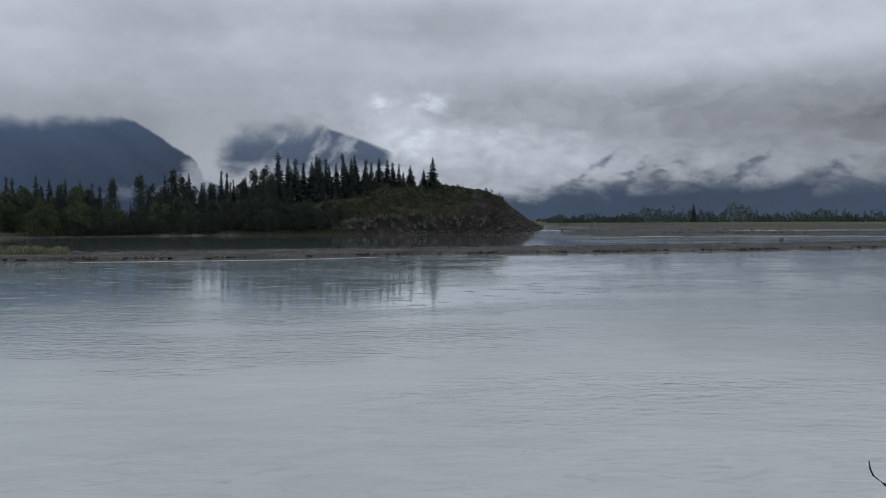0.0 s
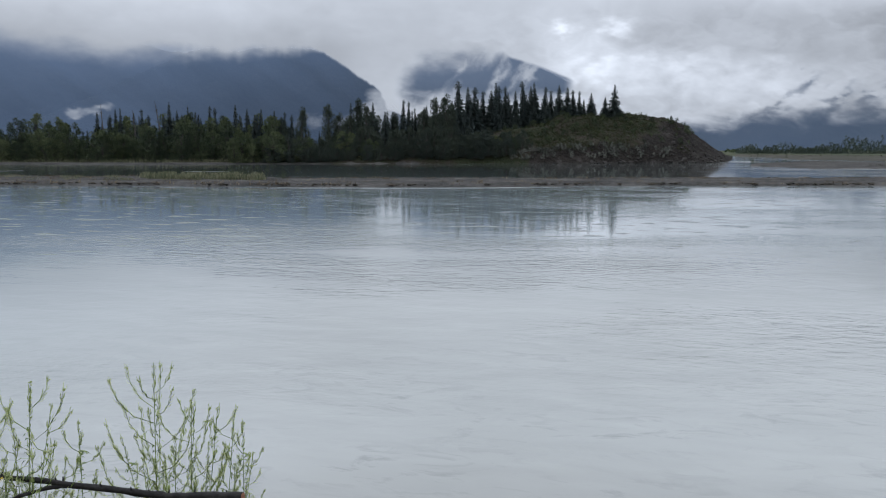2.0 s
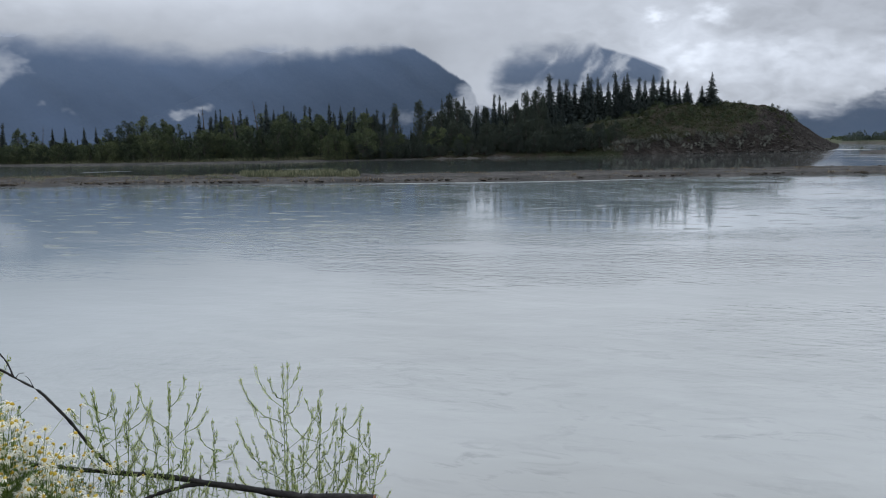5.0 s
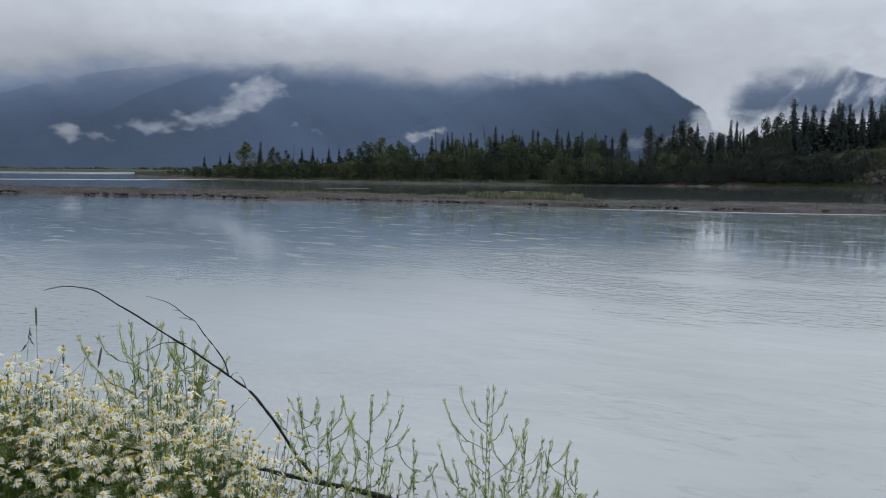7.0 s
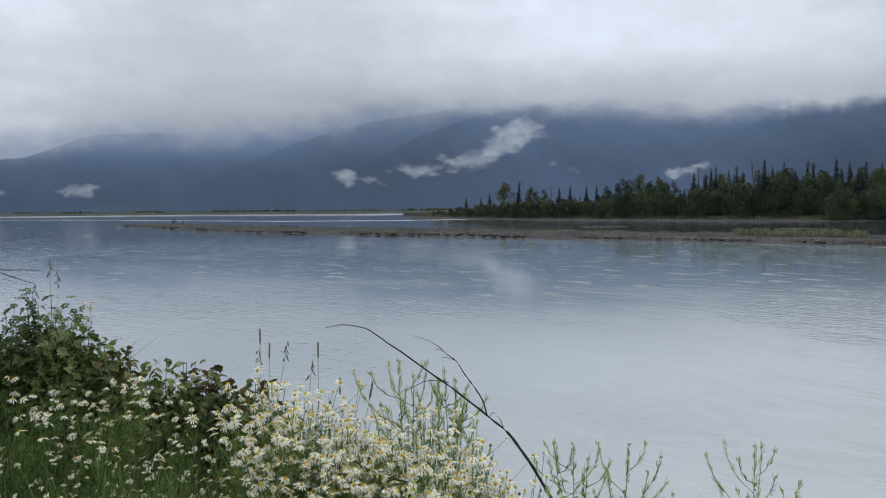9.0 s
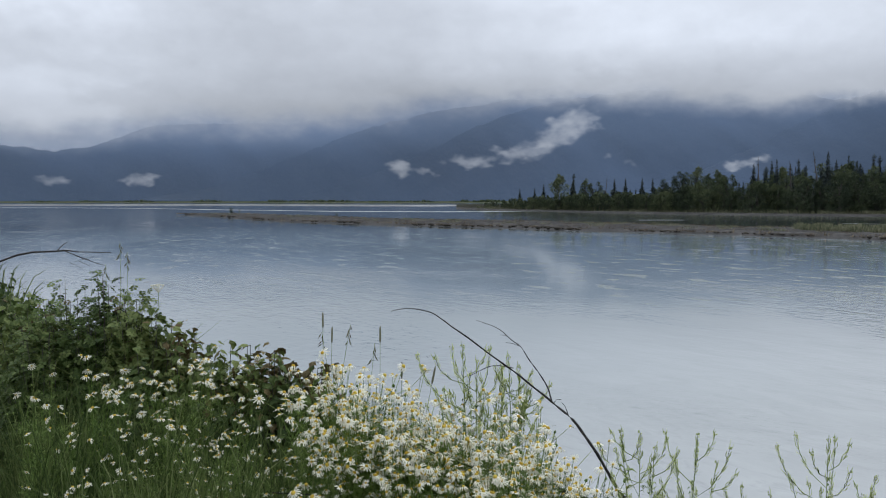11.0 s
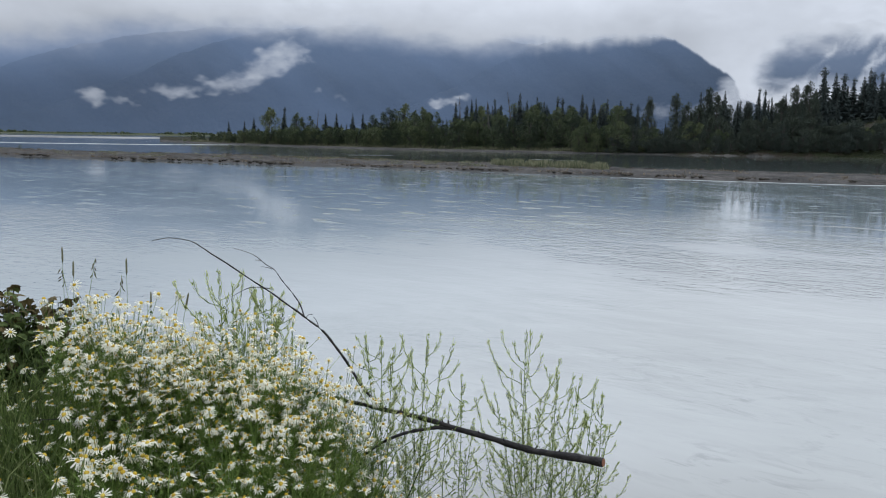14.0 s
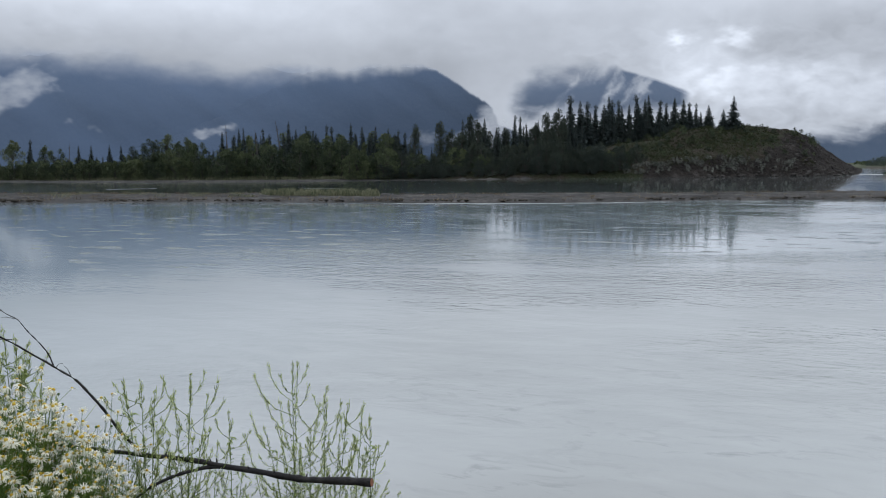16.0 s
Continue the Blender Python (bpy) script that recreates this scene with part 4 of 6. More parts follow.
# far woods on the other bank, too far to tell apart
bits = []
for i in range(2600):
    b = rng.uniform(50, 110) if i < 2000 else rng.uniform(-50, -4)
    d = (along(b, *FAR_SHORE) + rng.uniform(60, 160)) if i < 2000 else rng.uniform(700, 900)
    x, y = polar(b, d)
    h = rng.uniform(1.2, 3.8) * max(0.15, 2.6 * float(fbm(b * 0.7, 0.3, 91, 4)) - 0.6)
    for k in range(3):
        bits.append(clump((float(x) + rng.uniform(-2, 2), float(y), 1.2 + h * rng.uniform(0.2, 0.8)), h * 0.75, (rng.uniform(-.9, .9), rng.uniform(-.9, .9), 1), rng))
tagged(new("far_woods", mesh_from("far_woods", *merge(bits), leaf_green)), "thin belt of far green woods across the river", "woods", kind="stuff")

# ---- grass and clods on the bar ----
hill_grass = material("hill_grass", [(0.018, 0.026, 0.011), (0.038, 0.048, 0.020), (0.070, 0.070, 0.034)], 0.3, 0.9, 0, by_island=0.7, translucent=0.15)


def tufts(places, mat, name, label, tall, blades=7):
    verts, faces = [], []
    for x, y, z, s in places:
        for k in range(blades):
            q = rng.uniform(0, 6.28)
            bx, by = x + rng.gauss(0, 0.18), y + rng.gauss(0, 0.18)
            h, w = tall * s * rng.uniform(0.5, 1.1), 0.035 * rng.uniform(0.7, 1.5)
            dx, dy = math.cos(q), math.sin(q)
            lean = rng.uniform(0.1, 0.4) * h
            o = len(verts)
            verts += [(bx - dy * w, by + dx * w, z), (bx + dy * w, by - dx * w, z), (bx + dx * lean * 0.4, by + dy * lean * 0.4, z + h * 0.7), (bx + dx * lean, by + dy * lean, z + h)]
            faces += [(o, o + 1, o + 2), (o, o + 2, o + 3)]
    return tagged(new(name, mesh_from(name, verts, faces, mat)), label, "grass", kind="stuff")


def on_bar(b, f):
    n_, f_ = along(b, *BAR[:2]), along(b, BAR[0], BAR[2])
    x, y = polar(b, n_ + (f_ - n_) * f)
    return float(x), float(y)


places = []
for i in range(3200):
    b = rng.uniform(24.0, 31.5) if i < 1400 else rng.uniform(30, 70)
    f = rng.uniform(0.40, 0.85) if i < 1400 else rng.uniform(0.25, 0.85)
    if float(fbm(b * 1.2, f * 3, 93, 3)) < (0.58 if i >= 1400 else 0.36):
        continue
    places.append((*on_bar(b, f), 0.22, rng.uniform(0.8, 1.35) if i < 1400 else rng.uniform(0.3, 0.7)))
tufts(places, grass_dry, "bar_grass", "yellow-green grass tufts on the gravel bar", 0.55)
places = []
for i in range(1800):
    b = rng.uniform(14, 52)
    x, y = polar(b, along(b, *SHORE) + rng.uniform(9, 16))
    places.append((float(x), float(y), island_z(x, y) - 0.05, rng.uniform(0.5, 1.2) * (1.0 if b > 26 else 0.6)))
tufts(places, grass_dry, "shore_grass", "pale green grass along the island shore", 0.8)


places = []
for i in range(3600):
    b, d = rng.uniform(-36, -8), rng.uniform(315, 590) if i % 4 else rng.uniform(178, 250)
    x, y = polar(b, d)
    if float(fbm(x * 0.015, y * 0.06, 94, 4)) > (0.57 if d < 530 else 0.40):
        places.append((float(x), float(y), 0.25 if d < 260 else 0.7, rng.uniform(0.3, 0.8) if d < 530 else rng.uniform(0.8, 1.6)))
tufts(places, hill_grass, "flat_grass", "dull green grass strips on the gravel flat", 0.9)


def lump(seed, mat, name):
    rg = random.Random(seed)
    bm = bmesh.new()
    bmesh.ops.create_icosphere(bm, subdivisions=2, radius=1)
    for v in bm.verts:
        v.co *= 0.75 + 0.5 * noise.noise(v.co * 1.3 + Vector((seed, 0, 0)))
        v.co.z *= 0.6
    me = bpy.data.meshes.new(name)
    bm.to_mesh(me)
    bm.free()
    me.materials.append(mat)
    return me


# small stones and clods, in drifts
verts, faces = [], []


ico = bmesh.new()
bmesh.ops.create_icosphere(ico, subdivisions=1, radius=1)
sv, sf = [v.co.copy() for v in ico.verts], [tuple(v.index for v in f.verts) for f in ico.faces]
ico.free()

for i in range(9000):
    b, f = rng.uniform(-30, 70), rng.uniform(0.0, 0.95)
    if float(fbm(b * 0.9, f * 5 + b * 0.2, 97, 4)) < 0.50:
        continue
    x, y = on_bar(b, f)
    s = rng.uniform(0.04, 0.15) * (1.6 if b > 45 else 1)
    o = len(verts)
    c, t_ = Vector((x, y, 0.17 + 0.03 * rng.random())), rng.uniform(0, 3)
    for v in sv:
        k = 0.8 + 0.4 * rng.random()
        verts.append((c.x + s * k * (v.x * math.cos(t_) * 1.8 - v.y * math.sin(t_)), c.y + s * k * (v.x * math.sin(t_) * 1.8 + v.y * math.cos(t_)), c.z + s * k * v.z * 0.8))
    faces += [tuple(j + o for j in q) for q in sf]
tagged(new("bar_stones", mesh_from("bar_stones", verts, faces, clod)), "small dark stones and clods strewn on the bar", "stones", kind="stuff")
CLODS = [lump(301 + i, clod, "clod") for i in range(5)]
for i in range(290):
    b = rng.uniform(-30, 23) if i < 210 else rng.uniform(23, 70)
    x, y = on_bar(b, rng.choice((0.04, 0.3, 0.5, 0.7, 0.9)) + rng.uniform(-0.03, 0.12))
    ob = tagged(new("clod", CLODS[i % 5]), "dark wet clod of turf on the gravel bar", "clod", "clods on the bar")
    s = rng.uniform(0.10, 0.40) * (0.5 + 0.5 * rng.random())
    ob.matrix_basis = Matrix.Translation((x, y, 0.16)) @ Matrix.Rotation(rng.uniform(0, 6), 4, "Z") @ Matrix.Diagonal((s * rng.uniform(1, 2.4), s, s * 0.9, 1))
rock_grey = material("grey_brown_rock", [(0.016, 0.014, 0.012), (0.034, 0.030, 0.027), (0.072, 0.066, 0.060)], 2.0, 0.9, 0.6, by_object=0.6, by_island=0.5)
verts, faces = [], []
for i in range(1500):                          # loose stones down the bare side of the hill
    b = rng.uniform(-6.7, 0.5)
    x, y = polar(b, along(b, *SHORE) + 34 * rng.random() ** 1.6 - 1)
    if float(fbm(x * 0.15, y * 0.15, 104, 4)) < 0.5:
        continue
    s, o = rng.uniform(0.05, 0.20) * (0.5 + rng.random()), len(verts)
    c = Vector((float(x), float(y), island_z(x, y)))
    verts += [tuple(c + v * s * (0.75 + 0.5 * rng.random())) for v in sv]
    faces += [tuple(j + o for j in q) for q in sf]
tagged(new("scree", mesh_from("scree", verts, faces, rock_grey)), "loose grey-brown stones on the bare slope", "stones", kind="stuff")
ROCKS = [lump(321 + i, rock_grey, "rock") for i in range(4)]
for i in range(130):
    b = rng.uniform(-6.6, 2) if i < 100 else rng.uniform(-6.4, -3)
    d = along(b, *SHORE) + rng.uniform(-3.5, 3) + (0 if i < 100 else rng.uniform(2, 10))
    x, y = polar(b, d)
    s = rng.uniform(0.15, 0.7)
    ob = tagged(new("rock", ROCKS[i % 4]), "grey-brown boulder at the foot of the hill", "rock", "boulders of the hill")
    ob.matrix_basis = Matrix.Translation((float(x), float(y), max(0.0, island_z(x, y)) + 0.1)) @ Matrix.Rotation(rng.uniform(0, 6), 4, "Z") @ Matrix.Diagonal((s * 1.5, s, s, 1))

stubble = material("brown_stubble", [(0.05, 0.035, 0.022), (0.15, 0.105, 0.062), (0.33, 0.27, 0.17)], 2.0, 0.9, 0, by_island=0.9)
places = []
for i in range(9000):
    b, f = rng.uniform(-30, 72), rng.uniform(0.04, 0.92)
    if float(fbm(b * 1.5, f * 4, 99, 4)) < along(b, [-30, 10, 24, 34, 72], [0.62, 0.60, 0.52, 0.42, 0.40]):
        continue
    places.append((*on_bar(b, f), 0.17, rng.uniform(0.4, 1.2)))
tufts(places, stubble, "bar_stubble", "brown and straw-coloured low growth on the bar", 0.26, 5)
places = []
for i in range(5200):
    b = rng.uniform(-5.2, 9.5)
    d = along(b, *SHORE) + rng.uniform(3, 42)
    x, y = polar(b, d)
    if float(fbm(x * 0.12, y * 0.12, 98, 4)) < 0.45 or x + 10 * (float(fbm(x * 0.12, y * 0.12, 67, 5)) - 0.5) > 16:
        continue
    places.append((float(x), float(y), island_z(x, y) - 0.05, rng.uniform(0.5, 1.3)))
tufts(places, hill_grass, "hill_grass", "rough green turf and low scrub on the hill", 0.55, 9)

for b, d, h in ((-22.2, 112, 0.8), (68.4, 205, 1.5), (67.9, 208, 1.0), (22.6, 88, 0.7), (61.5, 160, 0.8)):
    x, y = polar(b, d)
    plant(SHRUBS[1], float(x), float(y), 0.1, h, 0.7)

# ---- the near bank: flowers, weeds, shrubs and the fallen branch ----
petal_white = material("white_petals", [(0.80, 0.77, 0.60), (0.90, 0.88, 0.77)], 60, 0.6, 0, by_island=0.2, translucent=0.3)
disc_yellow = material("yellow_disc", [(0.50, 0.33, 0.03), (0.66, 0.50, 0.09)], 300, 0.8, 0.6, 900, by_object=0.6, depth=0.002)
feather_green = material("feathery_green", [(0.062, 0.110, 0.021), (0.138, 0.215, 0.048), (0.270, 0.345, 0.108)], 5, 0.75, 0, by_island=0.5, by_object=0.3, translucent=0.25)
grass_green = material("meadow_grass", [(0.032, 0.055, 0.014), (0.076, 0.112, 0.031), (0.165, 0.200, 0.072)], 3, 0.7, 0, by_island=0.8, translucent=0.25)
# lit copy of the meadow grass, with the light put into its colour
lit_grass = material("lit_grass_tone", [(0.060, 0.088, 0.026), (0.135, 0.180, 0.060), (0.27, 0.30, 0.13)], 3, 0.7, 0, by_island=0.8, translucent=0.3)
weed_green = material("pale_weed", [(0.065, 0.105, 0.028), (0.15, 0.215, 0.060), (0.28, 0.35, 0.12)], 8, 0.7, 0, by_island=0.7, translucent=0.25)
pod_pale = material("pale_pods", [(0.30, 0.37, 0.11), (0.52, 0.58, 0.23), (0.74, 0.77, 0.42)], 12, 0.7, 0, by_island=0.8, translucent=0.2)
bush_green = material("currant_leaves", [(0.038, 0.062, 0.018), (0.092, 0.130, 0.038), (0.190, 0.225, 0.075)], 20, 0.55, 0.2, 60, by_object=0.6, by_island=0.4, translucent=0.2, depth=0.004)
rose_green = material("rose_leaves", [(0.038, 0.064, 0.017), (0.088, 0.130, 0.036), (0.175, 0.212, 0.072)], 20, 0.55, 0.2, 60, by_object=0.6, by_island=0.5, translucent=0.25, depth=0.004)
bush_red = material("reddened_leaves", [(0.070, 0.058, 0.026), (0.130, 0.100, 0.044), (0.185, 0.145, 0.066)], 20, 0.6, 0.2, 60, by_object=0.6, translucent=0.2, depth=0.004)
wet_bark = material("wet_dark_bark", [(0.010, 0.009, 0.009), (0.026, 0.024, 0.023), (0.050, 0.045, 0.041)], 40, 0.55, 0.8, 120, 8, stretch=(1, 1, 1), depth=0.004)
cut_wood = material("cut_wood", [(0.20, 0.085, 0.05), (0.33, 0.16, 0.10)], 120, 0.8, 0.3, depth=0.002)
seed_brown = material("seed_heads", [(0.10, 0.11, 0.065), (0.18, 0.18, 0.11), (0.15, 0.13, 0.10)], 60, 0.85, 0, by_island=0.6)


def near_z(x, y):
    return float(ground_height(np.array(x), np.array(y), np.degrees(np.arctan2(-x, y)), np.hypot(x, y)))


def strip(points, width, tip=0.15):
    """A narrow leaf along points, folded to face sideways and up."""
    pts = [Vector(p) for p in points]
    d = pts[-1] - pts[0]
    s = d.cross(Vector((0.3, 0.2, 1)))
    s = (s.normalized() if s.length > 1e-6 else Vector((1, 0, 0)))
    verts, faces = [], []
    n_ = len(pts)
    for i, p in enumerate(pts):
        f = i / (n_ - 1)
        w = width * (1 - (1 - tip) * abs(2 * f - 0.8) ** 1.4)
        verts += [p - s * w / 2, p + s * w / 2]
    for i in range(n_ - 1):
        faces.append((2 * i, 2 * i + 1, 2 * i + 3, 2 * i + 2))
    return verts, faces


def petals_mesh(seed, droop):
    rg = random.Random(seed)
    bits = []
    count = rg.randint(11, 14)
    for k in range(count):
        if rg.random() < 0.10:
            continue
        q = 6.283 * k / count + rg.uniform(-0.12, 0.12)
        c, s = math.cos(q), math.sin(q)
        L, dr = 0.0168 * rg.uniform(0.75, 1.12), droop * rg.uniform(0.7, 1.3)
        w = 0.0019 * rg.uniform(0.85, 1.2)
        row = []
        for f, ww in ((0.0, 0.6), (0.45, 1.0), (0.85, 0.9), (1.0, 0.35)):
            r_ = 0.0046 + L * f * math.cos(dr * f)
            z_ = -L * f * math.sin(dr * (0.3 + 0.7 * f))
            row += [(c * r_ - s * w * ww, s * r_ + c * w * ww, z_), (c * r_ + s * w * ww, s * r_ - c * w * ww, z_)]
        bits.append((row, [(0, 1, 3, 2), (2, 3, 5, 4), (4, 5, 7, 6)]))
    return mesh_from("petals", *merge(bits), petal_white)


def dome_mesh(rad, height):
    verts, faces = [], []
    rings = [(1.0, 0.0), (0.92, 0.45), (0.6, 0.85)]
    for a_, b_ in rings:
        verts += [(rad * a_ * math.cos(6.283 * k / 8), rad * a_ * math.sin(6.283 * k / 8), height * b_) for k in range(8)]
    verts.append((0, 0, height))
    for j in range(2):
        for k in range(8):
            faces.append((j * 8 + k, j * 8 + (k + 1) % 8, j * 8 + 8 + (k + 1) % 8, j * 8 + 8 + k))
    faces += [(16 + k, 16 + (k + 1) % 8, 24) for k in range(8)]
    return mesh_from("disc", verts, faces, disc_yellow, True)


PETALS = [petals_mesh(400 + i, d) for i, d in enumerate((0.05, 0.25, 0.45, 0.7, 1.2, 0.3))]
DISC = [dome_mesh(0.0054, 0.0046), dome_mesh(0.0058, 0.0066)]


def mayweed(seed, heads, spread, more=0, tall=1.0, leaves=170, size=1.0, stems=7):
    """A mayweed plant: branching stems thick with thread-like leaves, and daisy heads at their tips."""
    rg = random.Random(seed)
    top = new("mayweed")
    bits, white, gold = [], [], []
    stems = max(heads, stems)
    for i in range(stems):
        q, d = rg.uniform(0, 6.283), spread * math.sqrt(rg.random())
        h = tall * (rg.uniform(0.80, 0.97) if rg.random() < 0.72 else rg.uniform(0.58, 0.80))
        if i >= heads:
            h *= 0.86
        tip = Vector((math.cos(q) * d, math.sin(q) * d, h))
        fork = Vector((tip.x * 0.45, tip.y * 0.45, h * rg.uniform(0.40, 0.65)))
        mid = fork.lerp(tip, 0.5) + Vector((rg.uniform(-.02, .02), rg.uniform(-.02, .02), 0.01))
        bits.append(tube([(tip.x * 0.1, tip.y * 0.1, 0), fork, mid, tip], [0.0018, 0.0014, 0.0010, 0.0008], 4))
        for j in range(leaves):                   # thread-like leaflets, thickest in the middle of the plant
            f = 0.2 + 0.68 * rg.random() ** 0.8
            p = fork * (2 * f) if f < 0.5 else fork.lerp(tip, (f - 0.5) * 2)
            a_ = rg.uniform(0, 6.283)
            o = Vector((math.cos(a_), math.sin(a_), rg.uniform(-0.1, 0.9))) * rg.uniform(0.018, 0.058) * (1.25 - 0.6 * f)
            p = p + o * rg.uniform(0, 0.5)
            bits.append(strip([p, p + o * 0.6, p + o + Vector((0, 0, -0.006))], 0.0022, 0.4))
        if i < heads:
            head = child("flower_head", rg.choice(PETALS), top, "white daisy petals round a yellow disc" if i == 0 else "")
            tilt = Matrix.Rotation(rg.uniform(0.1, 1.05), 4, Vector((rg.uniform(-1, 1), rg.uniform(-1, 1), 0.01)).normalized())
            s_ = size * rg.uniform(0.85, 1.18)
            head.matrix_basis = Matrix.Translation(tip) @ tilt @ Matrix.Rotation(rg.uniform(0, 6), 4, "Z") @ Matrix.Diagonal((s_, s_, s_, 1))
            child("disc", rg.choice(DISC), head, "")
            for j in range(more):                 # smaller heads crowded beside it
                p = tip + Vector((rg.gauss(0, 0.06), rg.gauss(0, 0.06), rg.uniform(-0.11, 0.02)))
                bits.append(tube([fork.lerp(tip, 0.6), p], [0.0009, 0.0008], 3))
                m = Matrix.Translation(p) @ Matrix.Rotation(rg.uniform(0, 0.8), 4, Vector((rg.uniform(-1, 1), rg.uniform(-1, 1), 0.01)).normalized()) @ Matrix.Scale(size * rg.uniform(0.75, 1.05), 4)
                for src, store in ((rg.choice(PETALS), white), (rg.choice(DISC), gold)):
                    store.append(([m @ v.co for v in src.vertices], [tuple(f.vertices) for f in src.polygons]))
        if rg.random() < 0.6:                      # a bud or spent head on its own side stem
            b_ = fork.lerp(tip, 0.7) + Vector((rg.uniform(-.07, .07), rg.uniform(-.07, .07), 0.07 * tall))
            bits.append(tube([fork.lerp(tip, 0.4), b_], [0.0009, 0.0008], 3))
            bits.append(tube([b_, b_ + Vector((0, 0, 0.004)), b_ + Vector((0, 0, 0.008))], [0.002, 0.0048, 0.002], 5))
    child("foliage", mesh_from("mayweed_foliage", *merge(bits), feather_green), top)
    if more:
        tagged(child("flower_spray", mesh_from("flower_spray", *merge(white), petal_white), top), kind="stuff")
        tagged(child("disc_spray", mesh_from("disc_spray", *merge(gold), disc_yellow), top), kind="stuff")
    return tagged(top, "white daisy-flowered mayweed with feathery green leaves on the bank", "flower", "mayweed on the bank")


RICH = [mayweed(500 + i, 9 + i % 3, 0.17 + 0.02 * (i % 3), 2) for i in range(4)]
MID = [mayweed(510 + i, 5, 0.23) for i in range(3)]
LEAFY = [mayweed(520 + i, 1 + i, 0.27, leaves=200, stems=12) for i in range(3)]
LOW_RICH = [mayweed(530 + i, 8, 0.17, 1, 0.68) for i in range(2)]
LOW_MID = [mayweed(540 + i, 4 + i, 0.21, 0, 0.68, stems=9) for i in range(2)]
LOW_LEAFY = [mayweed(550 + i, 2, 0.26, 0, 0.66, 200, stems=12) for i in range(2)]
SMALL = [mayweed(560 + i, 8 + i, 0.18, 0, 1.0, 110, 0.72) for i in range(2)]


def stand(models, i, x, y, top, lean=6.0):
    """A plant on the bank whose flowers reach the height top."""
    model = models[i % len(models)]
    base = near_z(x, y) - 0.01
    full = 0.66 if model in LOW_RICH + LOW_MID + LOW_LEAFY else 0.96
    s = min(1.22, max(0.72, (top - base) / full))
    z = top - full * s if top - full * s < base else base
    m = Matrix.Translation((x, y, z)) @ Matrix.Rotation(radians(rng.uniform(-lean, lean)), 4, "X") @ Matrix.Rotation(radians(rng.uniform(-lean, lean)), 4, "Y") @ Matrix.Rotation(rng.uniform(0, 6.283), 4, "Z") @ Matrix.Scale(s, 4)
    if model.name not in used:
        used.add(model.name)
        model.matrix_basis = m
        return model
    spare = model.matrix_basis.copy()
    model.matrix_basis = Matrix.Identity(4)
    ob = copy_thing(model, m)
    model.matrix_basis = spare
    return ob


def inside(x, y, poly):
    hit = False
    for (x0, y0), (x1, y1) in zip(poly, poly[1:] + poly[:1]):
        if (y0 > y) != (y1 > y) and x < (x1 - x0) * (y - y0) / (y1 - y0) + x0:
            hit = not hit
    return hit


def scatter(poly, count):
    xs, ys = [p[0] for p in poly], [p[1] for p in poly]
    out = []
    while len(out) < count:
        x, y = rng.uniform(min(xs), max(xs)), rng.uniform(min(ys), max(ys))
        if inside(x, y, poly):
            out.append((x, y))
    return out


rng = random.Random(77)
TUFT_AT = -22.0
# the mound of mayweed: how far off its crest lies and how high it is, by bearing
CREST_R = ([37, 40, 43, 46, 48, 52, 55, 58, 62, 66], [2.58, 2.62, 2.70, 2.78, 2.83, 2.88, 2.92, 3.04, 3.18, 3.3])
CREST_Z = ([37, 40, 41.8, 43, 45.7, 48, 52, 54.4, 56.5, 58, 60, 62, 64, 66], [1.98, 2.08, 2.20, 2.33, 2.47, 2.57, 2.54, 2.51, 2.53, 2.58, 2.61, 2.56, 2.48, 2.42])


def canopy(b, u):
    """The height of the mound u metres before its crest."""
    return along(b, *CREST_Z) - 0.32 * min(u, 0.4) - 0.55 * max(u - 0.4, 0.0)


for i in range(54):                 # crowded flowers along the crest
    b, u = rng.uniform(43.5, 59.5), 0.38 * rng.random() ** 1.2
    if 57 < b and u > 0.25:
        continue
    r_ = along(b, *CREST_R) - u
    x, y = polar(b, r_)
    stand(RICH if rng.random() < 0.7 else MID, i, float(x), float(y), canopy(b, u) + rng.uniform(-0.06, 0.04))
for i in range(9):                  # the highest knot of them
    b, u = rng.uniform(57.5, 60.5), 0.14 * rng.random()
    x, y = polar(b, along(b, *CREST_R) - u)
    stand(RICH, i, float(x), float(y), canopy(b, u) + rng.uniform(-0.03, 0.04), 5)
for i in range(24):                 # and in knots along it
    b, u = (rng.uniform(45, 52), rng.uniform(0.02, 0.26)) if i < 13 else (rng.uniform(53.5, 59.5), 0.22 * rng.random())
    x, y = polar(b, along(b, *CREST_R) - u)
    stand(RICH if i % 3 else SMALL, i, float(x), float(y), canopy(b, u) + rng.uniform(-0.05, 0.05))
for i in range(62):                 # the leafy side of the mound
    b, u = rng.uniform(42.5, 56.5), rng.uniform(0.32, 1.05)
    x, y = polar(b, along(b, *CREST_R) - u)
    t_ = canopy(b, u) + rng.uniform(-0.08, 0.04)
    pick = rng.random()
    group_ = (LOW_RICH if pick < 0.35 else LOW_MID if pick < 0.6 else LOW_LEAFY) if t_ < 2.27 else (RICH if pick < 0.22 else MID if pick < 0.5 else LEAFY)
    stand(group_, i, float(x), float(y), t_)
for i in range(27):                 # the thin river end of the mound
    b, u = rng.uniform(38, 44.5), rng.uniform(-0.05, 0.5)
    x, y = polar(b, along(b, *CREST_R) - u)
    stand((LOW_MID, LOW_RICH, LOW_RICH, LOW_LEAFY)[i % 4], i, float(x), float(y), canopy(b, max(u, 0)) - rng.uniform(0.0, 0.14), 10)
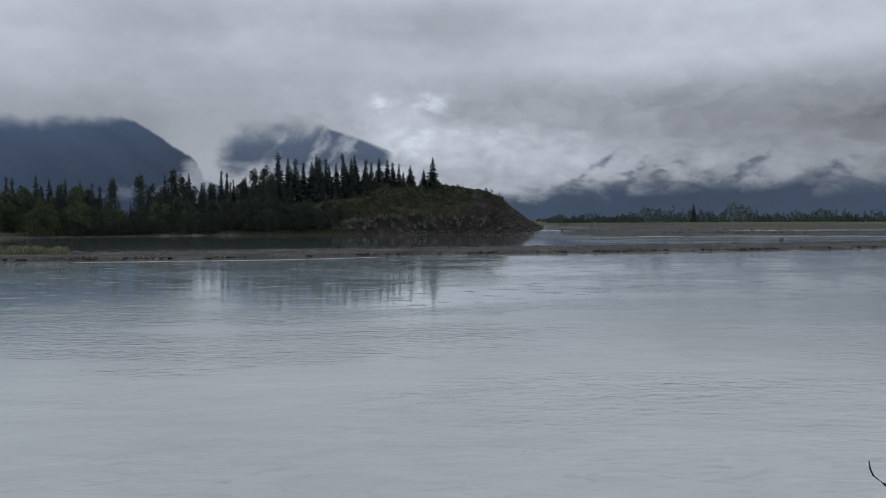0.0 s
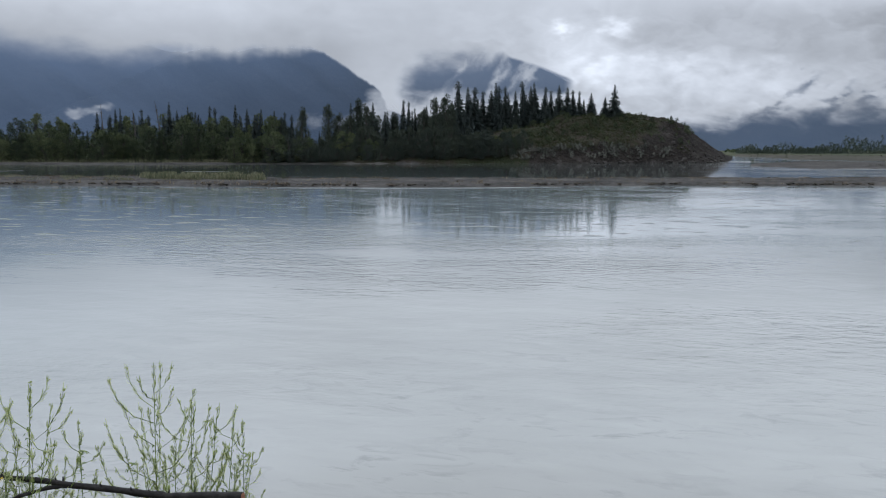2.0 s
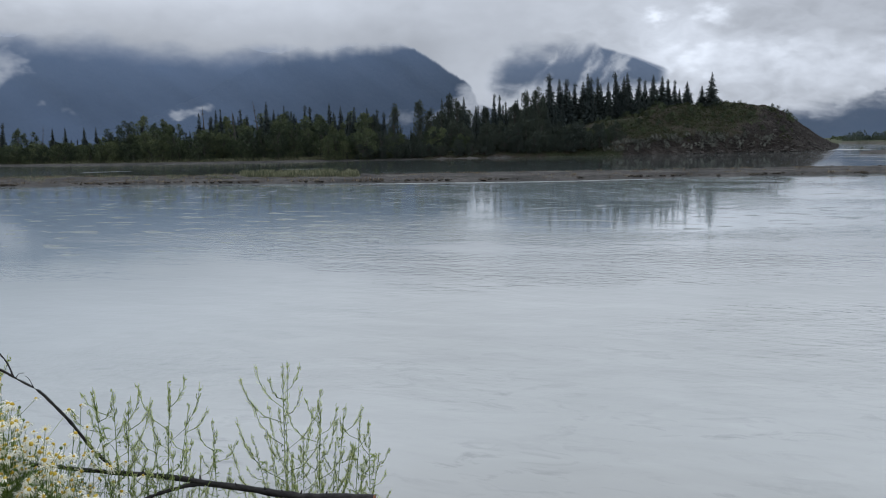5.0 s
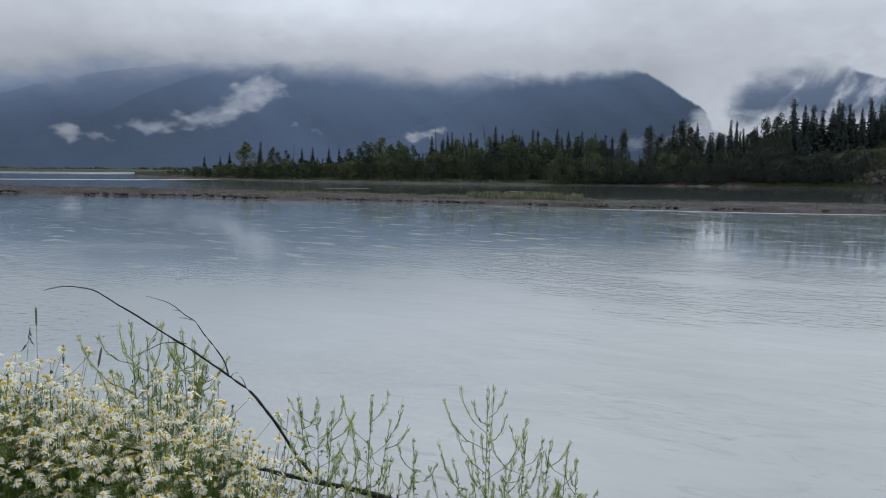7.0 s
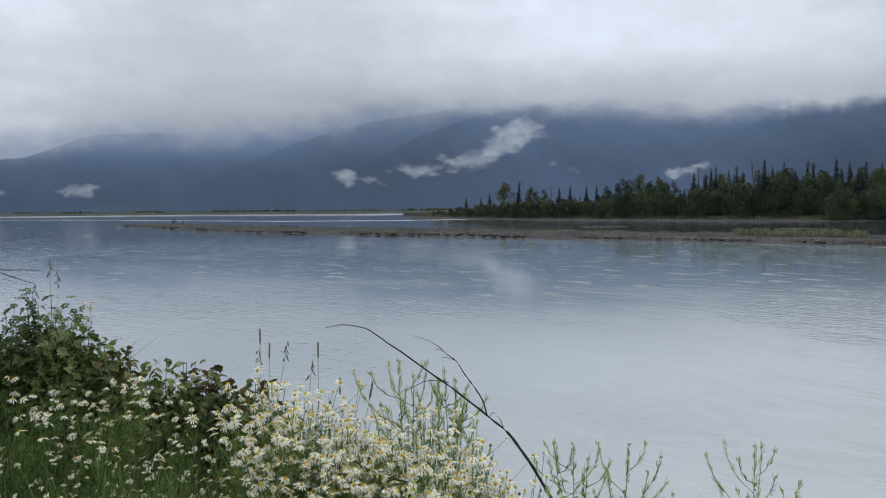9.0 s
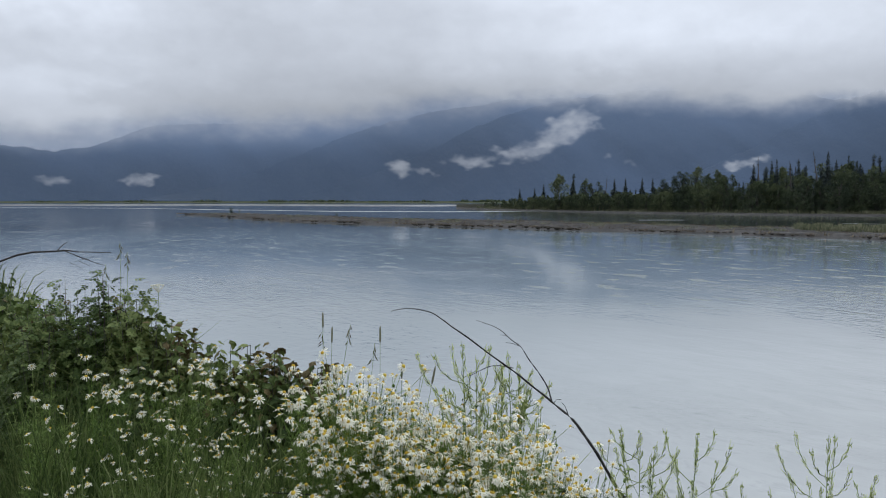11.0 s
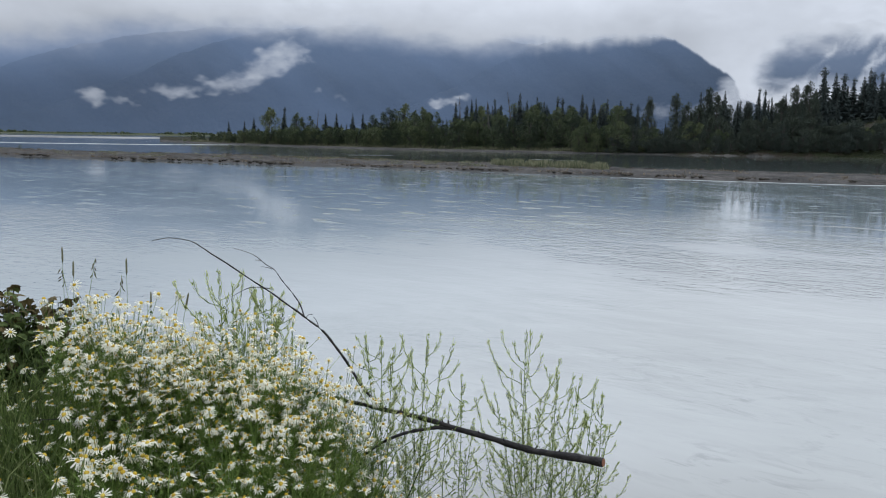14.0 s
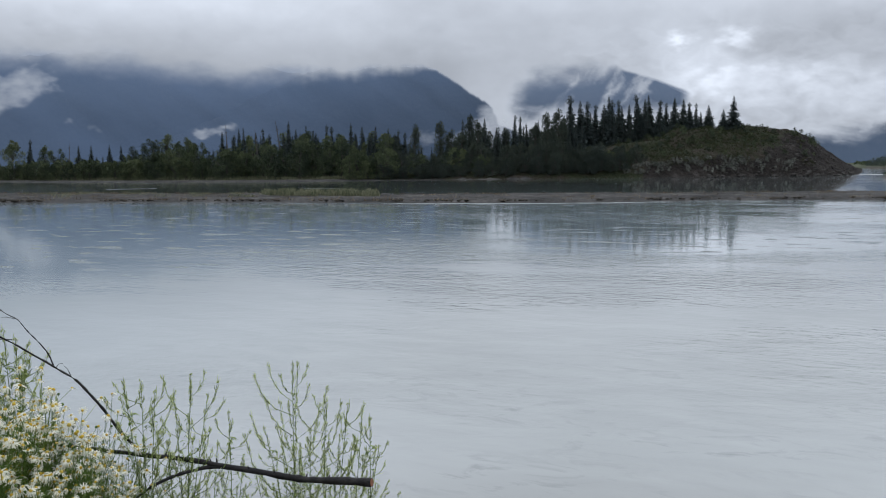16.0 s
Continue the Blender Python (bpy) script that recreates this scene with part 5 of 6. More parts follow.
for i in range(17):                 # a low drift of flowers at the foot of the mound
    x, y = polar(rng.uniform(57.5, 63.5), rng.uniform(2.25, 2.6))
    stand(LOW_RICH, i, float(x), float(y), rng.uniform(2.20, 2.36), 10)
for i in range(22):                 # leafy growth on the landward side
    b, r_ = rng.uniform(60, 76), rng.uniform(2.3, 3.2)
    x, y = polar(b, r_)
    stand((LEAFY, LOW_LEAFY, LEAFY, MID, LOW_LEAFY)[i % 5], i, float(x), float(y), 2.32 - 0.34 * (3.2 - r_) + rng.uniform(-0.12, 0.08), 10)
for i in range(22):                 # the dark hollow beside the mound, with few flowers
    b = rng.uniform(56, 68)
    r_ = along(b, *CREST_R) - rng.uniform(0.3, 0.9)
    x, y = polar(b, r_)
    stand((LEAFY, LOW_LEAFY)[i % 2], i, float(x), float(y), 2.30 - 0.25 * (3.3 - r_) + rng.uniform(-0.15, 0.1), 10)
for i in range(9):                  # small-flowered plants before the reddened bush
    x, y = polar(rng.uniform(61, 68), rng.uniform(3.15, 3.6))
    stand(SMALL, i, float(x), float(y), rng.uniform(2.24, 2.48), 8)
for i in range(36):                 # scattered flowers before the bushes
    b, u = rng.uniform(66, 80), rng.random()
    x, y = polar(b, 4.15 - 1.15 * u)
    stand((MID, SMALL, MID, SMALL, LEAFY)[i % 5], i, float(x), float(y), 2.54 - 0.36 * u + rng.uniform(-0.12, 0.04), 8)

for i in range(4):                  # a crowd of flowers against the tall bush
    x, y = polar(rng.uniform(66, 75), rng.uniform(3.95, 4.2))
    stand(RICH, i, float(x), float(y), rng.uniform(2.44, 2.54), 8)

# grass of the bank
def blades(places, tall, width, mat, name, label):
    bits = []
    for x, y in places:
        z = near_z(x, y) - 0.02
        h, q = tall * rng.uniform(0.5, 1.15), rng.uniform(0, 6.283)
        b = rng.uniform(0.05, 0.45) * h
        dx, dy = math.cos(q) * b, math.sin(q) * b
        bits.append(strip([(x, y, z), (x + dx * 0.2, y + dy * 0.2, z + h * 0.5), (x + dx * 0.55, y + dy * 0.55, z + h * 0.82), (x + dx, y + dy, z + h * 0.95)], width * rng.uniform(0.6, 1.4), 0.1))
    return tagged(new(name, mesh_from(name, *merge(bits), mat)), label, "grass", kind="stuff")


MEADOW = [(-1.15, 1.0), (-1.5, 0.4), (-6.5, 0.1), (-8.5, 1.9), (-4.2, 2.1), (-3.4, 2.3), (-2.6, 2.4), (-1.9, 2.1), (-1.35, 1.6)]
MOUND = [(-3.3, 1.75), (-2.6, 1.95), (-2.0, 1.95), (-1.6, 1.75), (-1.3, 1.2), (-1.7, 0.95), (-2.4, 1.2), (-3.0, 1.3)]
blades(scatter(MEADOW, 12000), 0.62, 0.006, grass_green, "meadow_grass", "dense dark green grass under the flowers")
blades(scatter(MOUND, 1800), 0.72, 0.004, feather_green, "flower_grass", "fine green grass among the daisies")
blades(scatter([(-5.6, 0.9), (-4.4, 1.6), (-3.6, 1.7), (-2.6, 1.4), (-2.2, 1.1), (-3.5, 0.6)], 1500), 0.90, 0.0045, grass_green, "tall_grass", "tall fine green grass on the bank")

blades([(float(x), float(y)) for x, y in (polar(rng.uniform(60, 76), rng.uniform(2.2, 3.1)) for i in range(650))], 0.88, 0.0042, lit_grass, "tall_grass", "tall green grass on the bank, coloured lighter as if lit")

# pale weeds with slender pods
def pod_weed(seed, arms, low=0.42, reach=0.17, leaves=26):
    """A weed one metre tall with its tip above its foot: a stiff stem with rising arms closely set with small pods."""
    rg = random.Random(seed)
    top = new("pod_weed")
    green, pods, blades_ = [], [], []

    def spike(way, first):
        """Short pods laid close along the outer part of a stem, and buds at its tip."""
        for a, b in zip(way, way[1:]):
            d = (b - a)
            L = d.length
            d = d / L
            u = d.orthogonal().normalized()
            w = d.cross(u)
            for j in range(max(1, int(L / 0.0052))):
                f = rg.random()
                p = a + d * L * f
                if first > 0 and (p - way[0]).length < first:
                    continue
                q = rg.uniform(0, 6.283)
                o = (d * rg.uniform(1.3, 2.4) + (u * math.cos(q) + w * math.sin(q))).normalized()
                s = rg.uniform(0.012, 0.026)
                (pods if rg.random() < 0.85 else green).append(tube([p, p + o * s * 0.6, p + (o * 0.6 + d * 0.5) * s], [0.0007, 0.0011, 0.0005], 3))
        for j in range(7):
            q = rg.uniform(0, 6.283)
            e = way[-1] + Vector((math.cos(q) * 0.005, math.sin(q) * 0.005, rg.uniform(-0.008, 0.004)))
            pods.append(tube([e, e + Vector((0, 0, 0.004))], [0.0020, 0.0012], 4))

    bow = Vector((rg.uniform(-.03, .03), rg.uniform(-.03, .03), 0))
    stem = [Vector((0, 0, 0)), Vector((0, 0, 0.35)) + bow, Vector((0, 0, 0.7)) + bow * 0.8, Vector((0, 0, 0.88)) + bow * 0.3, Vector((0, 0, 1.0))]
    green.append(tube(stem, [0.0024, 0.0020, 0.0014, 0.0010, 0.0007], 5))
    spike(stem[3:], 0.0)

    def on_stem(h):
        for a, b in zip(stem, stem[1:]):
            if h <= b.z:
                return a.lerp(b, (h - a.z) / (b.z - a.z))
        return stem[-1]

    turn = rg.uniform(0, 6.283)
    for i in range(arms):
        h = low + (0.93 - low) * (i + rg.random() * 0.7) / arms
        q = turn + 2.4 * i + rg.uniform(-0.4, 0.4)
        L = reach * rg.uniform(0.55, 1.15) * (1.35 - 0.75 * (h - low) / (1 - low))
        o = Vector((math.cos(q), math.sin(q), 0))
        p = on_stem(h)
        lift = min(L * rg.uniform(0.75, 1.15), 0.99 - h)
        way = [p, p + o * L * 0.34 + Vector((0, 0, lift * 0.20)), p + o * L * 0.58 + Vector((0, 0, lift * 0.55)), p + o * L * 0.68 + Vector((0, 0, lift * 0.92))]
        green.append(tube(way, [0.0012, 0.0011, 0.0009, 0.0006], 4))
        spike(way, L * 0.30)
    for k in range(leaves):
        h = rg.uniform(0.12, 0.9) ** 1.1
        q = rg.uniform(0, 6.283)
        o = Vector((math.cos(q), math.sin(q), rg.uniform(-0.5, 0.5))).normalized() * rg.uniform(0.016, 0.042)
        c = on_stem(h)
        blades_.append(strip([c, c + o * 0.6 + Vector((0, 0, 0.004)), c + o - Vector((0, 0, 0.006))], rg.uniform(0.004, 0.0075), 0.2))
    child("stem", mesh_from("weed_stems", *merge(green), weed_green), top)
    tagged(child("foliage", mesh_from("weed_leaves", *merge(blades_), weed_green), top), kind="stuff")
    tagged(child("pod_spray", mesh_from("weed_pods", *merge(pods), pod_pale), top, "pale green slender seed pods"), kind="stuff")
    return tagged(top, "pale green weed with slender upright pods on the bank edge", "weed", "pod weeds on the bank")


WEEDS = [pod_weed(601, 17, 0.38, 0.19, 95), pod_weed(602, 26, 0.28, 0.24, 120), pod_weed(603, 14, 0.40, 0.155, 80), pod_weed(604, 9, 0.48, 0.12, 60)]


def weed(k, tip, foot, turn=0.0):
    """A weed whose tip reaches the given place, from the given foot on the bank."""
    foot = Vector((foot[0], foot[1], max(near_z(*foot), 0.6) - 0.02))
    d = Vector(tip) - foot
    m = Matrix.Translation(foot) @ d.to_track_quat("Z", "Y").to_matrix().to_4x4() @ Matrix.Rotation(turn, 4, "Z") @ Matrix.Diagonal((max(d.length, 0.85), max(d.length, 0.85), d.length, 1))
    model = WEEDS[k]
    if model.name not in used:
        used.add(model.name)
        model.matrix_basis = m
        return model
    spare = model.matrix_basis.copy()
    model.matrix_basis = Matrix.Identity(4)
    ob = copy_thing(model, m)
    model.matrix_basis = spare
    return ob


FEET = {"upstream": (-1.72, 2.06), "middle": (-1.60, 2.26), "end": (-1.37, 2.55), "crest": (-2.32, 1.95)}
for i, (foot, k, tip) in enumerate([
        ("upstream", 2, (-1.790, 1.985, 2.512)), ("upstream", 0, (-1.748, 2.022, 2.510)), ("upstream", 2, (-1.715, 2.048, 2.470)),
        ("upstream", 0, (-1.622, 2.120, 2.515)), ("upstream", 3, (-1.579, 2.151, 2.440)), ("upstream", 3, (-1.663, 2.088, 2.380)), ("upstream", 2, (-1.690, 2.070, 2.290)),
        ("upstream", 2, (-1.640, 2.130, 2.200)), ("upstream", 3, (-1.745, 2.060, 2.240)),
        ("middle", 2, (-1.602, 2.306, 2.335)), ("middle", 3, (-1.640, 2.285, 2.220)), ("middle", 3, (-1.560, 2.330, 2.170)),
        ("end", 1, (-1.450, 2.505, 2.475)), ("end", 0, (-1.346, 2.562, 2.345)), ("end", 2, (-1.268, 2.600, 2.315)), ("end", 2, (-1.218, 2.623, 2.285)),
        ("end", 2, (-1.195, 2.640, 2.255)), ("end", 3, (-1.165, 2.655, 2.140)), ("end", 2, (-1.545, 2.450, 2.240)), ("end", 3, (-1.585, 2.430, 2.100)),
        ("end", 0, (-1.400, 2.540, 2.230)), ("end", 3, (-1.300, 2.590, 2.190)), ("end", 2, (-1.440, 2.520, 2.120)), ("end", 3, (-1.220, 2.620, 2.110)), ("end", 3, (-1.490, 2.480, 2.160)),
        ("end", 2, (-1.34, 2.57, 2.06)), ("end", 3, (-1.26, 2.60, 2.02)), ("end", 2, (-1.42, 2.52, 2.03)), ("end", 3, (-1.17, 2.63, 2.00)), ("end", 2, (-1.52, 2.46, 2.02)), ("middle", 2, (-1.60, 2.34, 2.04)), ("middle", 3, (-1.68, 2.22, 2.08)), ("upstream", 2, (-1.70, 2.10, 2.10)), ("upstream", 3, (-1.79, 2.03, 2.14)),
        ("crest", 1, (-2.380, 1.850, 2.690)), ("crest", 2, (-2.280, 1.970, 2.660)), ("crest", 2, (-2.348, 1.888, 2.640)),
        ("crest", 0, (-2.296, 1.950, 2.615)), ("crest", 2, (-2.256, 1.997, 2.625)), ("crest", 2, (-2.374, 1.855, 2.540)), ("crest", 2, (-2.230, 2.010, 2.58)), ("crest", 3, (-2.210, 1.980, 2.56)), ("crest", 0, (-2.320, 1.910, 2.53)), ("crest", 3, (-2.160, 2.010, 2.50))]):
    bx, by = FEET[foot]
    q = 2.4 * i
    weed(k, tip, (bx + 0.5 * (tip[0] - bx) + 0.04 * math.cos(q), by + 0.5 * (tip[1] - by) + 0.04 * math.sin(q)), 1.7 * i)

# leafy bushes
def leaf_mesh(seed, mat, name):
    rg = random.Random(seed)
    verts, faces = [(0, 0, 0)], []
    outline = [(0.10, -0.32), (0.34, -0.36), (0.36, -0.12), (0.50, 0.10), (0.31, 0.22), (0.20, 0.46), (0.0, 0.78)]
    ring = [(-x, y) for x, y in outline[:-1]][::-1]
    ring = outline + ring
    for x, y in ring:
        verts.append((x, y + 0.35, -0.55 * (x * x + (y * y) * 0.7) + rg.uniform(-0.05, 0.05) + 0.14 * abs(x)))
    verts[0] = (0, 0.35, 0.0)
    n_ = len(ring)
    faces = [(0, 1 + k, 1 + (k + 1) % n_) for k in range(n_)]
    return mesh_from(name, verts, faces, mat)


def leaflet_mesh(seed, mat):
    """A small leaf of five toothed leaflets along a stalk."""
    rg = random.Random(seed)
    bits = []
    for side, f in ((1, 0.3), (-1, 0.34), (1, 0.62), (-1, 0.66), (0, 0.85)):
        o = Vector((side * 0.8, 0.55 if side else 1.0, rg.uniform(-0.25, 0.05))).normalized() * rg.uniform(0.36, 0.46)
        p, s = Vector((0, f, 0)), o.cross(Vector((0, 0, 1))).normalized() * 0.13
        bits.append(([p, p + o * 0.35 + s, p + o * 0.75 + s * 0.8, p + o, p + o * 0.75 - s * 0.8, p + o * 0.35 - s], [(0, 1, 2, 3), (0, 3, 4, 5)]))
    return mesh_from("leaf", *merge(bits), mat)


LEAVES = [leaf_mesh(700 + i, bush_green, "leaf") for i in range(3)]
RED_LEAVES = [leaf_mesh(710 + i, bush_red, "leaf") for i in range(2)]
ROSE_LEAVES = [leaflet_mesh(720 + i, rose_green) for i in range(3)]


def bush(cx, cy, rx, ry, z0, z1, shoots, inner, size, red, label, kinds_=None):
    """A leafy bush: arching shoots hung with drooping leaves, a dense inner mass, and stems from the ground."""
    top = new("leafy_bush")
    top.location = (cx, cy, z0)
    stems, mass, blush = [], [], []
    tall = z1 - z0
    kinds_ = kinds_ or LEAVES
    for i in range(shoots + inner):
        outer = i < shoots
        q = rng.uniform(0, 6.283)
        k = rng.random() ** 0.55                   # out from the middle
        dome = math.sqrt(max(0.0, 1 - 0.92 * k * k))
        h = dome * (1.0 if outer else rng.uniform(0.3, 1.0) ** 0.6) * (0.94 + 0.10 * noise.noise(Vector((cx * 5 + k * math.cos(q) * 2.5, cy * 5 + k * math.sin(q) * 2.5, 3.1))))
        tip = Vector((math.cos(q) * rx * k, math.sin(q) * ry * k, tall * h))
        out = Vector((math.cos(q) * k, math.sin(q) * k, 0))
        root = tip * 0.82 - Vector((0, 0, 0.10)) - out * 0.03
        if i % 3 == 0:
            stems.append(tube([(rng.uniform(-.06, .06), rng.uniform(-.06, .06), 0), root * 0.6 + Vector((0, 0, root.z * 0.15)), root, tip], [0.006, 0.004, 0.003, 0.0012], 4))
        for j in range(7):
            f = j / 6
            p = root.lerp(tip, f)
            a_ = 2.4 * j + q
            s = size * rng.uniform(0.75, 1.2) * (1.0 - 0.35 * f)
            turn = Matrix.Rotation(a_ - PI / 2, 4, "Z") @ Matrix.Rotation(rng.uniform(-1.15, 0.05), 4, "X") @ Matrix.Rotation(rng.uniform(-0.5, 0.5), 4, "Y")
            m = Matrix.Translation(p) @ turn @ Matrix.Scale(s, 4)
            if outer:
                me = rng.choice(RED_LEAVES) if (h > 0.7 and rng.random() < red) else rng.choice(kinds_)
                child("leaf", me, top).matrix_basis = m
            else:
                src = kinds_[(i + j) % 3]
                (blush if h > 0.8 and rng.random() < 0.65 * red else mass).append(([m @ v.co for v in src.vertices], [tuple(f_.vertices) for f_ in src.polygons]))
    child("stem", mesh_from("bush_stems", *merge(stems), bark), top)
    tagged(child("inner_leaves", mesh_from("inner_leaves", *merge(mass), kinds_[0].materials[0]), top), kind="stuff")
    if blush:
        tagged(child("reddened_leaves", mesh_from("reddened_leaves", *merge(blush), bush_red), top, "brown-red top leaves"), kind="stuff")
    return tagged(top, label, "bush", "bushes on the bank")


ROSE = "dense green bush of small toothed leaflets on the bank"
LOBED = "lobed-leaf bush with reddened top leaves"
PLAIN = "dense dark green leafy bush on the river bank"
for cx, cy, rx, z1, red in [(-5.10, 1.16, 0.46, 2.74, 0.1), (-4.80, 1.30, 0.42, 2.80, 0.0), (-4.60, 1.38, 0.34, 2.80, 0.05), (-4.92, 1.02, 0.40, 2.68, 0.0)]:
    bush(cx, cy, rx, rx * 0.75, 1.45, z1 + 0.10, 10, 640, 0.080, red, ROSE, ROSE_LEAVES)
for cx, cy, rx, z1, red in [(-4.28, 1.54, 0.25, 2.645, 0.55), (-4.06, 1.64, 0.28, 2.585, 0.35), (-3.74, 1.77, 0.24, 2.595, 0.85), (-3.50, 1.88, 0.24, 2.55, 0.8), (-3.62, 1.78, 0.26, 2.48, 0.3), (-3.86, 1.70, 0.26, 2.50, 0.5), (-4.25, 1.36, 0.42, 2.46, 0.05), (-3.82, 1.56, 0.40, 2.42, 0.15), (-4.46, 1.46, 0.32, 2.66, 0.1)]:
    bush(cx, cy, rx, rx * 0.8, 1.45, z1 + 0.04, 10, 330, 0.064, red, LOBED if red > 0.3 else PLAIN)
bush(-5.9, 1.1, 0.6, 0.4, 1.45, 2.70, 20, 120, 0.075, 0.1, PLAIN)
for i, (cx, cy) in enumerate([(-6.7, 0.9), (-7.6, 1.1), (-8.6, 0.6), (-9.8, 1.3), (-11.5, 0.9), (-13.5, 1.5)]):
    bush(cx, cy, 0.75, 0.6, 1.45, 2.62 + 0.06 * (i % 3), 6, 80, 0.085, 0.1, PLAIN)
blades(scatter([(-6, -1.5), (-6, 1.5), (-12, 2.0), (-26, 2.6), (-26, -4)], 7000), 0.75, 0.016, grass_green, "bank_grass", "rank green grass along the farther bank")

# grass seed heads over the water
def seed_grass(x, y, top, lean, kind_):
    th = new("seed_grass")
    z = 1.5
    th.location = (x - lean[0], y - lean[1], z)
    h = top - z
    tip = Vector((lean[0], lean[1], h))
    line = [Vector((0, 0, 0)), Vector((lean[0] * 0.25, lean[1] * 0.25, h * 0.55)), tip]
    child("stalk", mesh_from("stalk", *tube(line, [0.0016, 0.0012, 0.0008], 4), weed_green), th)
    d = (tip - line[1]).normalized()
    if kind_ == 0:
        head = tube([tip - d * 0.075, tip - d * 0.06, tip - d * 0.01, tip], [0.001, 0.0042, 0.0038, 0.001], 7)
    else:
        bits = []
        for k in range(7):
            c = tip - d * 0.012 * k
            o = Vector((0.5 * d.x + rng.uniform(-0.3, 0.3) - 0.25, 0.5 * d.y + rng.uniform(-0.3, 0.3), -0.6 + 0.05 * k)).normalized()
            bits.append(tube([c, c + o * 0.012, c + o * 0.02, c + o * 0.036], [0.0004, 0.0008, 0.0032, 0.0006], 5))
        head = merge(bits)
    child("seed_head", mesh_from("seed_head", *head, seed_brown), th, "brown-green grass seed head")
    return tagged(th, "tall grass stalk with a seed head" if kind_ == 0 else "tall brome stalk with drooping seed heads", "grass stalk", "seed grasses on the bank")


for x, y, top, lean, kind_ in [(-3.455, 1.883, 2.69, (0.0, 0.0), 0), (-3.40, 1.90, 2.63, (0.02, 0.01), 0), (-3.20, 1.88, 2.665, (0.16, 0.05), 1), (-3.46, 1.88, 2.60, (-0.12, -0.05), 1), (-3.12, 1.95, 2.59, (0.10, 0.02), 1), (-3.15, 1.995, 2.655, (0.01, 0), 0), (-3.02, 2.02, 2.52, (0.02, 0), 0), (-2.68, 1.95, 2.565, (0.14, 0.05), 0), (-4.457, 1.281, 2.98, (0.02, 0), 1), (-4.40, 1.30, 2.93, (0.06, 0), 1), (-4.62, 1.25, 2.86, (-0.05, 0), 1)]:
    seed_grass(x, y, top, lean, kind_)
blades([(x, y) for x, y in scatter([(-4.9, 1.1), (-4.3, 1.2), (-4.3, 1.45), (-4.9, 1.5)], 110)], 1.05, 0.005, grass_green, "bush_grass", "tall green grass growing through the bush")

# the fallen branch
def limb(name, pts, r0, r1, parent, sides=9, label=""):
    pts = [Vector(p) for p in pts]
    fine = []
    for i in range(len(pts) - 1):
        for k in range(3):
            f = k / 3
            a_, b_, c_, d_ = pts[max(i - 1, 0)], pts[i], pts[i + 1], pts[min(i + 2, len(pts) - 1)]
            fine.append(0.5 * (2 * b_ + (c_ - a_) * f + (2 * a_ - 5 * b_ + 4 * c_ - d_) * f * f + (3 * b_ - 3 * c_ + d_ - a_) * f ** 3))
    fine.append(pts[-1])
    n_ = len(fine)
    fine = [p + Vector((noise.noise(p * 31), noise.noise(p * 31 + Vector((5, 0, 0))), noise.noise(p * 31 + Vector((0, 9, 0))))) * 0.35 * min(r0, 0.006) if 0 < i < n_ - 1 else p for i, p in enumerate(fine)]
    radii = [(r0 + (r1 - r0) * i / (n_ - 1)) * (1 + 0.16 * math.sin(i * 2.3) * math.sin(i * 0.9) + 0.25 * noise.noise(fine[i] * 60)) for i in range(n_)]
    return child(name, mesh_from(name, *tube(fine, radii, sides), wet_bark, True), parent, label)


branch = tagged(new("fallen_branch"), "dark wet bare branch with a sawn end lying over the bank", "branch")
MAIN = [(-1.016, 2.254, 2.162), (-1.105, 2.252, 2.158), (-1.202, 2.246, 2.151), (-1.281, 2.238, 2.149), (-1.340, 2.228, 2.155), (-1.397, 2.212, 2.167), (-1.510, 2.176, 2.184), (-1.567, 2.156, 2.197), (-1.680, 2.113, 2.219), (-1.783, 2.069, 2.235), (-1.834, 2.037, 2.248), (-1.918, 1.982, 2.271), (-2.007, 1.919, 2.299)]
limb("main_limb", MAIN, 0.0138, 0.0058, branch, 10)
limb("limb_end", [(-2.007, 1.919, 2.299), (-2.065, 1.840, 2.326), (-2.130, 1.743, 2.352), (-2.192, 1.642, 2.392), (-2.221, 1.591, 2.425), (-2.243, 1.551, 2.456)], 0.0042, 0.0012, branch, 7)
limb("side_branch", [(-1.790, 2.066, 2.238), (-1.839, 2.051, 2.291), (-1.884, 2.039, 2.347), (-1.915, 2.024, 2.401), (-1.948, 2.001, 2.456), (-1.980, 1.977, 2.506), (-2.031, 1.937, 2.557), (-2.086, 1.882, 2.619), (-2.148, 1.817, 2.684), (-2.211, 1.746, 2.752), (-2.258, 1.690, 2.804), (-2.287, 1.654, 2.834), (-2.332, 1.596, 2.845), (-2.362, 1.555, 2.836)], 0.0056, 0.0010, branch, 8)
limb("twig", [(-2.031, 1.937, 2.557), (-2.061, 1.948, 2.594), (-2.091, 1.941, 2.634), (-2.130, 1.933, 2.671), (-2.162, 1.925, 2.711), (-2.199, 1.916, 2.731), (-2.231, 1.905, 2.754), (-2.257, 1.888, 2.771), (-2.309, 1.855, 2.788)], 0.0026, 0.0007, branch, 6)
limb("twig", [(-2.099, 1.837, 2.665), (-2.112, 1.810, 2.672), (-2.130, 1.775, 2.674), (-2.142, 1.748, 2.664), (-2.158, 1.712, 2.646)], 0.0016, 0.0007, branch, 5)
limb("twig", [(-2.172, 1.921, 2.716), (-2.194, 1.911, 2.722), (-2.207, 1.896, 2.724)], 0.0013, 0.0006, branch, 5)
